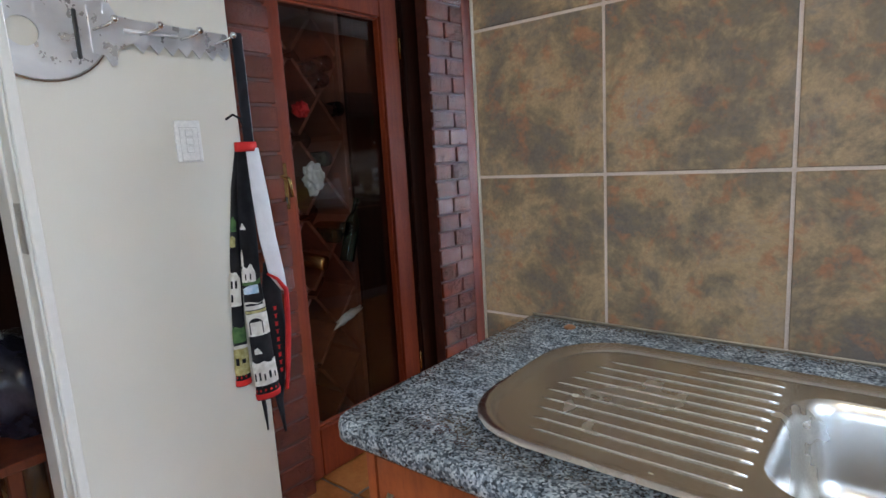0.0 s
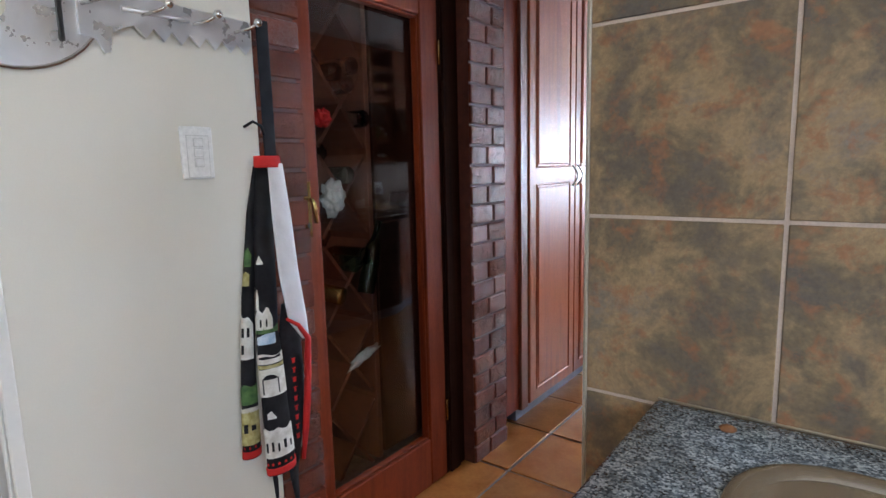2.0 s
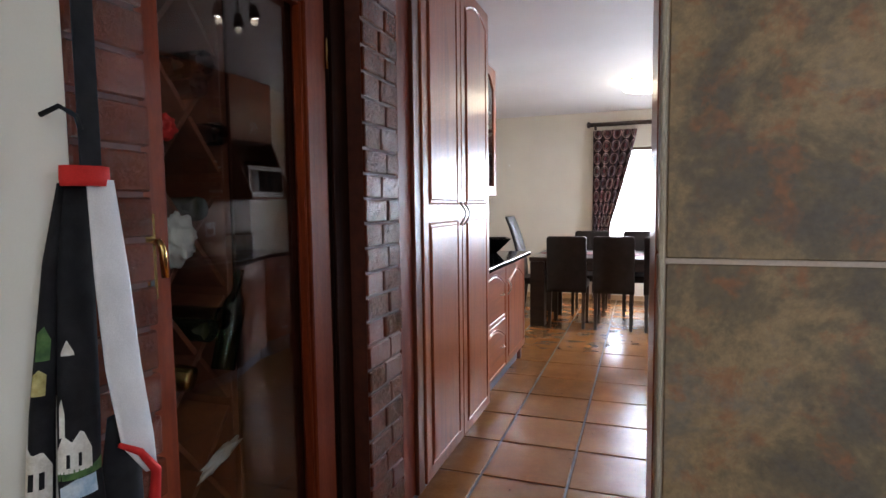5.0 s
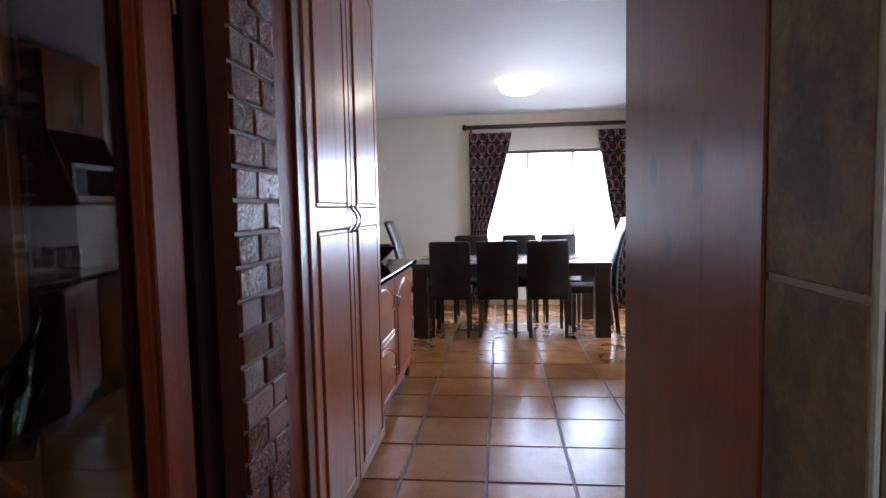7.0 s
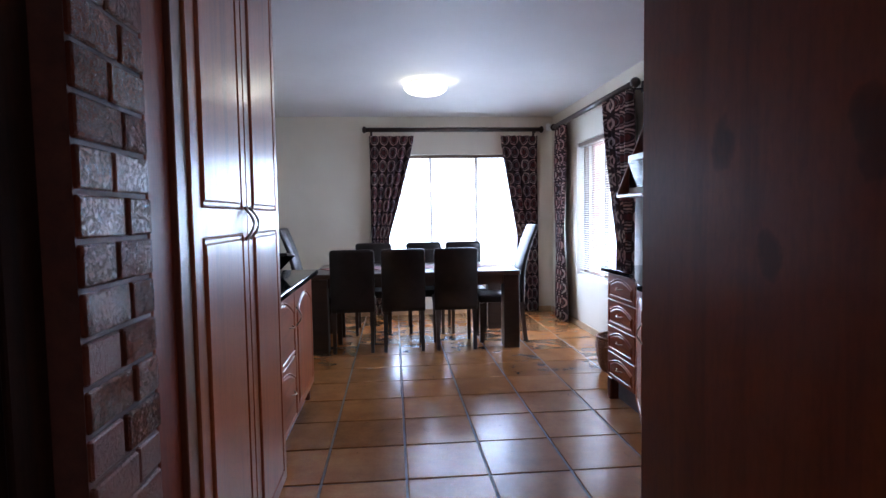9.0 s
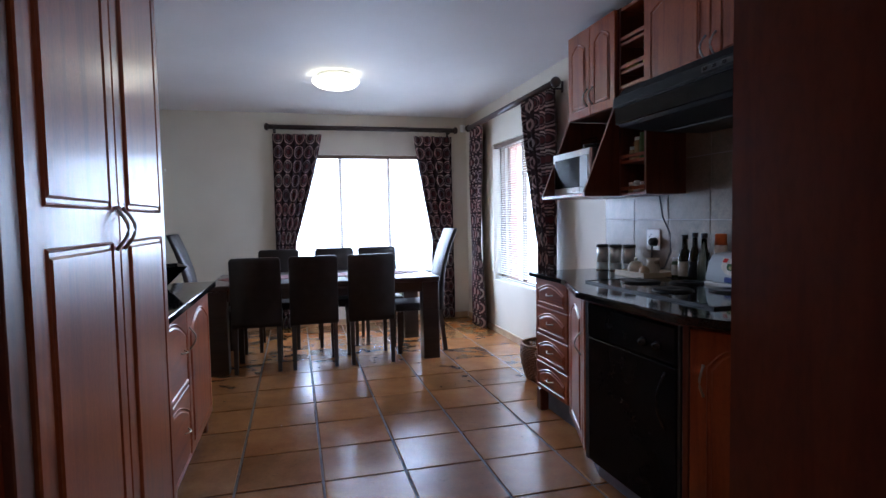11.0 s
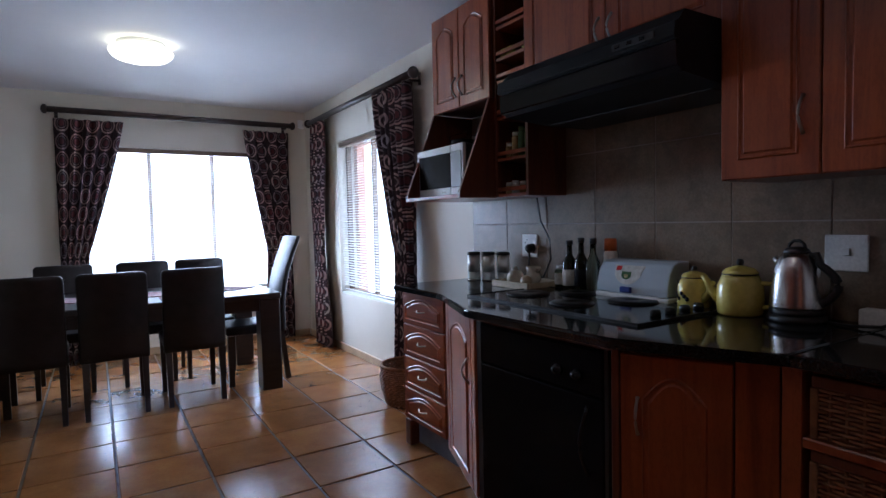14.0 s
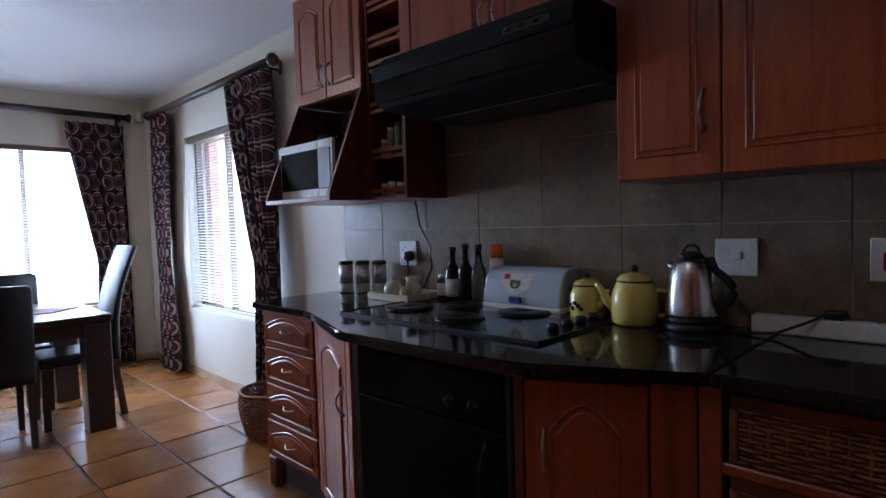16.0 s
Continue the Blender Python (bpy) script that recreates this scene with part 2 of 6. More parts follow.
BLIND, blt, blb = material("white_blind_slat", 0.45, colour=(0.66, 0.65, 0.62))
through_light = blt.nodes.new("ShaderNodeBsdfTranslucent")
through_light.inputs["Color"].default_value = (0.82, 0.81, 0.78, 1)
blend = blt.nodes.new("ShaderNodeMixShader")
blend.inputs[0].default_value = 0.14
blt.links.new(blb.outputs[0], blend.inputs[1])
blt.links.new(through_light.outputs[0], blend.inputs[2])
blt.links.new(blend.outputs[0], blt.nodes["Material Output"].inputs["Surface"])
HOBPLATE = mottled("black_hotplate", (0.006, 0.006, 0.006), (0.010, 0.010, 0.010), 8, 0.3, 0.05, 200)
HOBPLATE.node_tree.nodes["Principled BSDF"].inputs["Specular IOR Level"].default_value = 0.25
ALU = mottled("bronze_window_frame", (0.12, 0.075, 0.045), (0.18, 0.115, 0.07), 8, 0.4, 0.05, 120)
PALEGROUND = mottled("pale_paving", (0.42, 0.38, 0.32), (0.55, 0.50, 0.43), 0.8, 0.8, 0.2, 8)


def slate_tiles(name, tones, rough=0.5, shift=9.0):
    """Glazed tiles with clouds of several colours and fine rusty veins."""
    m, t, b = material(name, rough)
    b.inputs["Specular IOR Level"].default_value = 0.35
    v = coords(t, shift=shift)
    a = noise_of(t, v, 5.2, 8.0, 0.72, 0.3)
    c = noise_of(t, v, 24.0, 7.0, 0.66, 0.4)
    col = ramp(t, a, [(0.34, tones[0]), (0.45, tones[1]), (0.55, tones[2]), (0.66, tones[3])])
    col = mixed(t, col, tones[4], ramp(t, c, [(0.53, (0, 0, 0)), (0.65, (0.75,) * 3)]))
    col = mixed(t, col, tones[0], ramp(t, noise_of(t, v, 11.0, 7.0, 0.68, 0.3), [(0.50, (0, 0, 0)), (0.66, (0.75,) * 3)]))
    fine = noise_of(t, v, 110.0, 3.0)
    col = mixed(t, col, ramp(t, fine, [(0.3, (0.75,) * 3), (0.7, (1.15,) * 3)]), 0.6, "MULTIPLY")
    t.links.new(col, b.inputs["Base Color"])
    bumped(t, b, c, 0.15, 0.004)
    return m


SLATE = slate_tiles("slate_look_tile", ((0.112, 0.096, 0.082), (0.172, 0.128, 0.080), (0.320, 0.222, 0.122), (0.210, 0.172, 0.136), (0.29, 0.125, 0.060)))
SPLASH = slate_tiles("splashback_tile", ((0.170, 0.128, 0.088), (0.215, 0.163, 0.113), (0.265, 0.205, 0.143), (0.21, 0.166, 0.12), (0.245, 0.172, 0.112)), 0.36)


def granite(name):
    m, t, b = material(name, 0.12)
    v = coords(t)
    vor = node(t, "ShaderNodeTexVoronoi", Scale=300.0)
    t.links.new(v, vor.inputs["Vector"])
    sep = t.nodes.new("ShaderNodeSeparateColor")
    t.links.new(vor.outputs["Color"], sep.inputs[0])
    col = ramp(t, sep.outputs[0], [(0.0, (0.025, 0.03, 0.036)), (0.3, (0.09, 0.11, 0.13)), (0.6, (0.19, 0.225, 0.255)), (0.85, (0.36, 0.40, 0.43))])
    col = mixed(t, col, ramp(t, noise_of(t, v, 40.0, 3.0), [(0.35, (0.45,) * 3), (0.65, (1.2,) * 3)]), 0.8, "MULTIPLY")
    t.links.new(col, b.inputs["Base Color"])
    return m


BLUEGRANITE = granite("blue_grey_granite")


def glass(name, colour=(1, 1, 1), rough=0.0):
    m, t, b = material(name, rough, colour=colour)
    b.inputs["Transmission Weight"].default_value = 1.0
    b.inputs["IOR"].default_value = 1.48
    return m


GLASS = glass("clear_glass")
GREENGLASS = glass("green_bottle_glass", (0.25, 0.45, 0.25))
PALEGREEN = glass("pale_green_bottle_glass", (0.62, 0.76, 0.66))
DARKGLASS = mottled("dark_bottle_glass", (0.012, 0.014, 0.008), (0.02, 0.024, 0.012), 6, 0.06, 0.0, 60)


def curtain_cloth():
    """Dark cloth with rows of rings in red, grey and cream, laid out by the sheet's own UV in metres."""
    m, t, b = material("ring_patterned_curtain", 0.85)
    tc = t.nodes.new("ShaderNodeTexCoord")
    sc = t.nodes.new("ShaderNodeVectorMath")
    sc.operation = "SCALE"
    sc.inputs["Scale"].default_value = 1 / 0.165
    t.links.new(tc.outputs["UV"], sc.inputs[0])
    fr = t.nodes.new("ShaderNodeVectorMath")
    fr.operation = "FRACTION"
    t.links.new(sc.outputs[0], fr.inputs[0])
    sub = t.nodes.new("ShaderNodeVectorMath")
    sub.operation = "SUBTRACT"
    sub.inputs[1].default_value = (0.5, 0.5, 0)
    t.links.new(fr.outputs[0], sub.inputs[0])
    ln = t.nodes.new("ShaderNodeVectorMath")
    ln.operation = "LENGTH"
    t.links.new(sub.outputs[0], ln.inputs[0])
    rings = ramp(t, ln.outputs["Value"], [(0.0, (0.085, 0.020, 0.024)), (0.16, (0.085, 0.020, 0.024)), (0.18, (0.030, 0.016, 0.020)), (0.24, (0.030, 0.016, 0.020)), (0.26, (0.22, 0.19, 0.19)), (0.29, (0.22, 0.19, 0.19)),
                                          (0.31, (0.032, 0.016, 0.020)), (0.36, (0.032, 0.016, 0.020)), (0.38, (0.40, 0.345, 0.32)), (0.45, (0.40, 0.345, 0.32)), (0.47, (0.032, 0.016, 0.020)), (0.7, (0.024, 0.014, 0.018))])
    n = noise_of(t, tc.outputs["UV"], 400.0, 2.0)
    fl = t.nodes.new("ShaderNodeVectorMath")
    fl.operation = "FLOOR"
    t.links.new(sc.outputs[0], fl.inputs[0])
    wn2 = t.nodes.new("ShaderNodeTexWhiteNoise")
    wn2.noise_dimensions = "2D"
    t.links.new(fl.outputs[0], wn2.inputs["Vector"])
    tint = ramp(t, wn2.outputs["Value"], [(0.0, (0.55, 0.5, 0.6)), (0.5, (1.15, 0.72, 0.70)), (1.0, (1.1, 1.05, 1.0))])
    col = mixed(t, rings, tint, 0.9, "MULTIPLY")
    col = mixed(t, col, ramp(t, n, [(0.3, (0.8,) * 3), (0.7, (1.1,) * 3)]), 0.6, "MULTIPLY")
    t.links.new(col, b.inputs["Base Color"])
    bumped(t, b, n, 0.3)
    return m


CURTAIN = curtain_cloth()
RODWOOD = wood("dark_curtain_rod", (0.02, 0.011, 0.009), (0.045, 0.022, 0.017), rough=0.4)
LAMPGLASS, lt, lb = material("lit_lamp_glass", 0.4, colour=(0.9, 0.85, 0.75))
lb.inputs["Emission Color"].default_value = (1, 0.93, 0.66, 1)
lb.inputs["Emission Strength"].default_value = 7.0


# ---- building blocks ----
def box(bm, x0, x1, y0, y1, z0, z1, bevel=0.0, seg=1):
    r = bmesh.ops.create_cube(bm, size=1, matrix=Matrix.LocRotScale(((x0 + x1) / 2, (y0 + y1) / 2, (z0 + z1) / 2), None, (abs(x1 - x0), abs(y1 - y0), abs(z1 - z0))))
    if bevel:
        edges = {e for v in r["verts"] for e in v.link_edges}
        bmesh.ops.bevel(bm, geom=list(edges), offset=bevel, segments=seg, profile=0.5, affect="EDGES")
    return bm


def boxes(*rows, bevel=0.0, seg=1):
    bm = bmesh.new()
    for r in rows:
        box(bm, *r, bevel=bevel, seg=seg)
    return bm


def prism(pts, z0, z1, bevel=0.0, seg=2, bm=None):
    """A slab with the plan pts, anticlockwise."""
    bm = bm or bmesh.new()
    lo = [bm.verts.new((x, y, z0)) for x, y in pts]
    hi = [bm.verts.new((x, y, z1)) for x, y in pts]
    n = len(pts)
    top = bm.faces.new(hi)
    bm.faces.new(lo[::-1])
    for i in range(n):
        bm.faces.new((lo[i], lo[(i + 1) % n], hi[(i + 1) % n], hi[i]))
    if bevel:
        bmesh.ops.bevel(bm, geom=list(top.edges), offset=bevel, segments=seg, profile=0.5, affect="EDGES")
    return bm


def lathe(profile, seg=20, bm=None, m=Matrix()):
    """A turned shape: profile rows of radius and height."""
    bm = bm or bmesh.new()
    rings = []
    for r, z in profile:
        rings.append([bm.verts.new(m @ Vector((r * math.cos(2 * math.pi * i / seg), r * math.sin(2 * math.pi * i / seg), z))) for i in range(seg)])
    for a, b in zip(rings, rings[1:]):
        for i in range(seg):
            f = bm.faces.new((a[i], a[(i + 1) % seg], b[(i + 1) % seg], b[i]))
            f.smooth = True
    if profile[0][0] > 0:
        bm.faces.new(rings[0][::-1])
    if profile[-1][0] > 0:
        bm.faces.new(rings[-1])
    return bm


def tube(points, radius, seg=8, bm=None):
    """A round bar along points; radius a number or one per point."""
    bm = bm or bmesh.new()
    pts = [Vector(p) for p in points]
    rs = radius if isinstance(radius, (list, tuple)) else [radius] * len(pts)
    rings = []
    for i, p in enumerate(pts):
        d = (pts[min(i + 1, len(pts) - 1)] - pts[max(i - 1, 0)]).normalized()
        q = d.to_track_quat("Z", "Y")
        rings.append([bm.verts.new(p + q @ Vector((rs[i] * math.cos(2 * math.pi * k / seg), rs[i] * math.sin(2 * math.pi * k / seg), 0))) for k in range(seg)])
    for a, b in zip(rings, rings[1:]):
        for k in range(seg):
            f = bm.faces.new((a[k], a[(k + 1) % seg], b[(k + 1) % seg], b[k]))
            f.smooth = True
    bm.faces.new(rings[0][::-1])
    bm.faces.new(rings[-1])
    return bm


def mesh_of(name, bm, mat):
    bmesh.ops.recalc_face_normals(bm, faces=bm.faces)
    me = bpy.data.meshes.new(name)
    bm.to_mesh(me)
    bm.free()
    for m in mat if isinstance(mat, (list, tuple)) else (mat,):
        me.materials.append(m)
    return me


def part(name, bm, mat, parent, label="", m=None):
    ob = new(name, mesh_of(name, bm, mat))
    ob.parent = parent
    if m is not None:
        ob.matrix_basis = m
    if label:
        tagged(ob, label)
    return ob


def thing(name, label, category, m=None, group=""):
    ob = new(name)
    ob.empty_display_size = 0.1
    if m is not None:
        ob.matrix_basis = m
    return tagged(ob, label, category, group)


def solid(name, bm, mat, label, category, m=None, group="", kind=""):
    ob = new(name, mesh_of(name, bm, mat))
    if m is not None:
        ob.matrix_basis = m
    return tagged(ob, label, category, group, kind)


def structure(name, bm, mat, label, category="wall"):
    return solid(name, bm, mat, label, category, kind="structure")


def pieces(name, mesh, parent, mats):
    """Objects of their own on one mesh, under parent."""
    for m in mats:
        ob = new(name, mesh)
        ob.parent = parent
        ob.matrix_basis = m


def along(a, b, z=0.0):
    """The pose of a unit whose front runs from a (left, as one faces it) to b."""
    return pose(a[0], a[1], z, 0, 0, math.degrees(math.atan2(b[1] - a[1], b[0] - a[0])))


def span(a, b):
    return math.hypot(b[0] - a[0], b[1] - a[1])


# ---- the large structure ----
H = 2.525          # ceiling
LX = -1.80        # face of the wall with the glass door
TY = 1.237         # tiled face behind the sink
PX = -0.919        # tiled end of that wall
RX = 0.785         # wall behind the hob
BY = 8.33         # dining room's window wall

structure("ground", boxes((-60, 60, -60, 60, -0.4, -0.2)), PALEGROUND, "pale paved ground outside the house", "ground")
floor = structure("floor", boxes((-3.32, 1.2, -1.6, 5.10, -0.2, -0.006), (-4.4, 1.2, 5.10, 8.5, -0.2, -0.006)), GROUT, "floor bed with dark recessed grout between terracotta tiles", "floor")
structure("ceiling", boxes((-3.32, 1.2, -1.6, 5.10, H, H + 0.15), (-4.4, 1.2, 5.10, 8.5, H, H + 0.15)), CEILING, "plain off-white painted ceiling", "ceiling")

structure("wall_left_white", boxes((LX - 0.13, LX, 0.52, 1.13, 0, H), (LX - 0.13, LX, -0.42, 0.52, 2.06, H), (LX - 0.13, LX, -1.5, -0.42, 0, H)), WHITEWALL, "smooth white painted wall beside the pantry door")
wall_brick = structure("wall_brick", boxes((-2.06, LX - 0.005, 1.13, 1.272, 0, H), (-2.06, LX - 0.010, 2.147, 2.42, 0, H), (-2.06, LX - 0.012, 1.272, 2.147, 2.11, H)), MORTAR, "brick wall painted dark red-brown round the pantry door")
wall_tiled = structure("wall_tiled", boxes((PX + 0.0035, RX, TY + 0.0035, 1.394, 0, H)), WALLGROUT, "wall clad in brown slate-look tiles behind the sink")
structure("wall_left_kitchen", boxes((-2.55, -2.42, 2.52, 5.22, 0, H), (-4.3, -2.55, 5.10, 5.22, 0, H)), CREAM, "cream painted wall behind the tall cupboard")
# Pantry interior coloured near black, its shade put into the colour.
structure("wall_pantry", boxes((-3.3, -3.2, 0.6, 2.64, 0, H), (-3.2, -1.95, 1.03, 1.12, 0, H), (-3.2, -2.42, 2.52, 2.64, 0, H)), FRAMEDARK, "panelled walls of the pantry, shade put into their near-black colour")
structure("pantry_cupboard", boxes((-3.19, -2.22, 2.0, 2.51, 0, 2.3), bevel=0.004), FRAMEDARK, "cupboard beside the wine rack in the pantry, coloured near black as shade", "cupboard")
structure("wall_back_room", boxes((-3.3, -3.2, -1.5, 0.6, 0, H), (-3.2, LX - 0.13, -1.6, -1.5, 0, H)), WHITEWALL, "plain walls of the room beyond the white door frame")
structure("wall_scullery", boxes((-1.94, -0.2, -1.5, -1.4, 0, H), (-0.2, 0.96, -1.5, -1.4, 0, 0.95), (-0.2, 0.96, -1.5, -1.4, 2.10, H), (0.96, 1.0, -1.5, -1.4, 0, H), (1.0, 1.1, -1.5, -0.87, 0, H), (1.0, 1.1, 0.55, TY + 0.157, 0, H), (1.0, 1.1, -0.87, 0.55, 0, 0.95), (1.0, 1.1, -0.87, 0.55, 2.10, H)), WHITEWALL, "plain white scullery walls with two unseen windows")
structure("wall_right", boxes((RX, RX + 0.26, 1.394, 6.12, 0, H), (RX, RX + 0.26, 7.36, BY, 0, H), (RX, RX + 0.26, 6.12, 7.36, 0, 0.575), (RX, RX + 0.26, 6.12, 7.36, 2.06, H)), CREAM, "cream painted wall of kitchen and dining room")
structure("wall_back", boxes((-4.3, -1.38, BY, BY + 0.26, 0, H), (0.385, 1.045, BY, BY + 0.26, 0, H), (-1.38, 0.385, BY, BY + 0.26, 0, 0.575), (-1.38, 0.385, BY, BY + 0.26, 2.05, H)), CREAM, "cream painted window wall of the dining room")
structure("wall_dining_left", boxes((-4.3, -4.2, 5.22, BY, 0, H)), CREAM, "cream painted side wall of the dining room")
structure("baseboard", boxes((RX - 0.016, RX - 0.002, 4.98, BY - 0.02, 0, 0.07), (-4.2, RX - 0.02, BY - 0.016, BY - 0.002, 0, 0.07), bevel=0.003), SKIRT, "low varnished pine skirting along the dining room walls", "skirting")

# pantry door: frame, leaf with one tall pane
frame_bm = boxes((-2.0, -1.895, 1.273, 1.283, 0, 2.105), (-2.0, -1.862, 2.004, 2.146, 0, 2.105), (-2.0, -1.862, 1.283, 2.004, 2.05, 2.105), (-1.862, -1.850, 2.03, 2.10, 0, 2.105), bevel=0.003)
structure("door_frame", frame_bm, FRAMEDARK, "dark varnished frame of the pantry door", "door frame")
door = thing("door_1", "closed varnished meranti door with one tall glass pane", "door", pose(-1.905, 1.285, 0.008))
door["kind"] = "structure"
part("stile", boxes((0, 0.053, 0, 0.085, 0, 2.035), bevel=0.004), DOORWOOD, door)
part("stile", boxes((0, 0.053, 0.61, 0.715, 0, 2.035), bevel=0.004), DOORWOOD, door)
part("rail", boxes((0, 0.053, 0.087, 0.608, 0, 0.205), bevel=0.004), DOORWOOD, door)
part("rail", boxes((0, 0.053, 0.087, 0.608, 1.875, 2.035), bevel=0.004), DOORWOOD, door)
part("glazing_bead", boxes((0.016, 0.044, 0.087, 0.097, 0.206, 1.874), (0.016, 0.044, 0.598, 0.608, 0.206, 1.874), (0.016, 0.044, 0.097, 0.598, 0.206, 0.216), (0.016, 0.044, 0.097, 0.598, 1.864, 1.874), bevel=0.003), DOORWOOD, door)
pane = part("pane", boxes((0.008, 0.013, 0.083, 0.612, 0.201, 1.879)), GLASS, door, "clear glass pane that mirrors the kitchen")
pane.visible_shadow = False

# white frame of the other doorway
structure("trim", boxes((LX + 0.001, LX + 0.018, 0.504, 0.530, 0, 2.1), (LX - 0.15, LX + 0.008, 0.496, 0.5035, 0, 2.1), (LX - 0.15, LX - 0.05, 0.486, 0.4955, 0, 2.1), (LX - 0.15, LX - 0.001, 0.504, 0.5195, 0, 2.1), (LX - 0.15, LX + 0.016, -0.42, -0.33, 0, 2.1), (LX - 0.15, LX + 0.016, -0.33, 0.485, 2.02, 2.1), bevel=0.003), WHITETRIM, "white gloss painted door frame with chipped edges", "door frame")

# ---- cabinets ----
def outline(w, h, arch=0.0, inset=0.0, n=10):
    """A panel's outline, anticlockwise from the lower left, with its top raised into an arch; inset shrinks it."""
    x0, x1, z0, z1 = inset, w - inset, inset, h - inset
    pts = [(x0, z0), (x1, z0)]
    if arch:
        for i in range(n + 1):
            u = i / n
            pts.append((x1 + (x0 - x1) * u, z1 - arch + arch * math.sin(math.pi * u)))
    else:
        pts += [(x1, z1), (x0, z1)]
    return pts


def ridge(bm, w, h, arch, inset, width, depth, ox=0.0, oz=0.0, fill=False):
    """A moulding that stands out of a front at y=0: a ring, or a whole raised panel."""
    outer = outline(w, h, arch, inset)
    mid = outline(w, h, arch, inset + width / 2)
    inner = outline(w, h, arch, inset + width)
    loops = [[bm.verts.new((ox + x, y, oz + z)) for x, z in pts] for pts, y in ((outer, 0.001), (mid, -depth), (inner, -depth if fill else 0.001))]
    n = len(outer)
    for a, b in zip(loops, loops[1:]):
        for i in range(n):
            bm.faces.new((a[i], a[(i + 1) % n], b[(i + 1) % n], b[i]))
    if fill:
        bm.faces.new(loops[-1])


def front(w, h, panels, thick=0.02):
    """A cabinet door or drawer front, face at y=0, with routed panels: rows of x, z, width, height, arch."""
    bm = boxes((0, w, 0, thick, 0, h), bevel=0.004)
    for x, z, pw, ph, arch in panels:
        ridge(bm, pw, ph, arch, 0.0, 0.011, 0.0045, x, z)
        ridge(bm, pw, ph, arch * 0.9, 0.017, 0.014, 0.004, x, z, True)
    return bm


def bow_handle(length=0.11, out=0.03, r=0.0045):
    """A bowed pull, along z, standing out towards -y."""
    pts = [(0, -out * math.sin(math.pi * i / 10), length * i / 10) for i in range(11)]
    bm = tube(pts, [r * (1.35 if i in (0, 10) else 1) for i in range(11)], 8)
    return bm


def flat_handle(length=0.088, out=0.024, r=0.004):
    """A bowed pull that lies across a drawer and sags."""
    pts = [(length * i / 10, -out * math.sin(math.pi * i / 10), -0.005 * math.sin(math.pi * i / 10)) for i in range(11)]
    return tube(pts, [r * (1.35 if i in (0, 10) else 1) for i in range(11)], 8)


def add_door(unit, x, z, w, h, panels, handle=None, mat=None, name="door"):
    d = part(name, front(w, h, panels), mat or CHERRY, unit, m=pose(x, 0, z))
    if handle:
        hx, hz, upright = handle
        part("handle", bow_handle() if upright else flat_handle(), PEWTER, d, "bowed pewter handle", pose(hx, 0, hz))
    return d


def add_drawer(unit, x, z, w, h, hx=None):
    m = 0.032
    return add_door(unit, x, z, w, h, [(m, m * 0.7, w - 2 * m, h - m * 1.4, h * 0.26)], (w / 2 - 0.05 if hx is None else hx, h * 0.50, False), CHERRY_X, "drawer")


def carcass(unit, pts, z0, z1, a, b, mat=None):
    """The body of a unit from its plan in the world, in the unit's own axes."""
    inv = along(a, b).inverted()
    loc = [tuple((inv @ Vector((x, y, 0)))[:2]) for x, y in pts]
    part("body", prism(loc, z0, z1), mat or CHERRY_DARK, unit)


# tall cupboard
A, B = (-1.785, 2.622), (-1.785, 3.672)
cup = thing("tall_cupboard", "tall cherry-stained cupboard with two arched panel doors", "cupboard", along(A, B))
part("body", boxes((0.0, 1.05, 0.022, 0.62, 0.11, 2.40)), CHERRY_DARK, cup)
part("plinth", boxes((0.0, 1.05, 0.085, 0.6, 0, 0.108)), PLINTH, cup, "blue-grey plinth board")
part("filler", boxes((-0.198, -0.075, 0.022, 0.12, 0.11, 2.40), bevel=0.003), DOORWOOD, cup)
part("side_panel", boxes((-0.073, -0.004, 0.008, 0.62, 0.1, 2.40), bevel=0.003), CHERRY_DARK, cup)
for x in (0.0, 0.527):
    w = 0.522
    add_door(cup, x, 0.115, w, 2.27, [(0.065, 0.055, w - 0.13, 1.06, 0.0), (0.065, 1.19, w - 0.13, 1.03, 0.05)], (w - 0.03 if x == 0 else 0.03, 1.09, True))

# low unit beyond it
A, B = (-1.865, 3.68), (-1.865, 5.13)
low = thing("base_cabinet", "low cherry-stained cabinet with arched drawers and a door", "cabinet", along(A, B))
part("body", boxes((0, 1.45, 0.022, 0.55, 0.12, 0.874)), CHERRY_DARK, low)
part("plinth", boxes((0, 1.40, 0.06, 0.545, 0, 0.118)), PLINTH, low, "dark plinth board")
part("foot", boxes((1.402, 1.447, 0.03, 0.09, 0, 0.118), bevel=0.006), CHERRY_DARK, low)
for i, (z, h) in enumerate(((0.125, 0.36), (0.49, 0.375))):
    d = add_drawer(low, 0.004, z, 0.75, h, 0.56)
    part("handle", flat_handle(), PEWTER, d, "bowed pewter handle", pose(0.10, 0, h * 0.42))
add_door(low, 0.76, 0.125, 0.68, 0.74, [(0.06, 0.05, 0.56, 0.64, 0.09)], (0.05, 0.52, True))
solid("worktop", prism([(-2.415, 5.195), (-2.415, 3.68), (-1.828, 3.68), (-1.828, 5.195)], 0.877, 0.9085, 0.008), BLACKGRANITE, "polished black granite worktop on the low cabinet", "worktop")

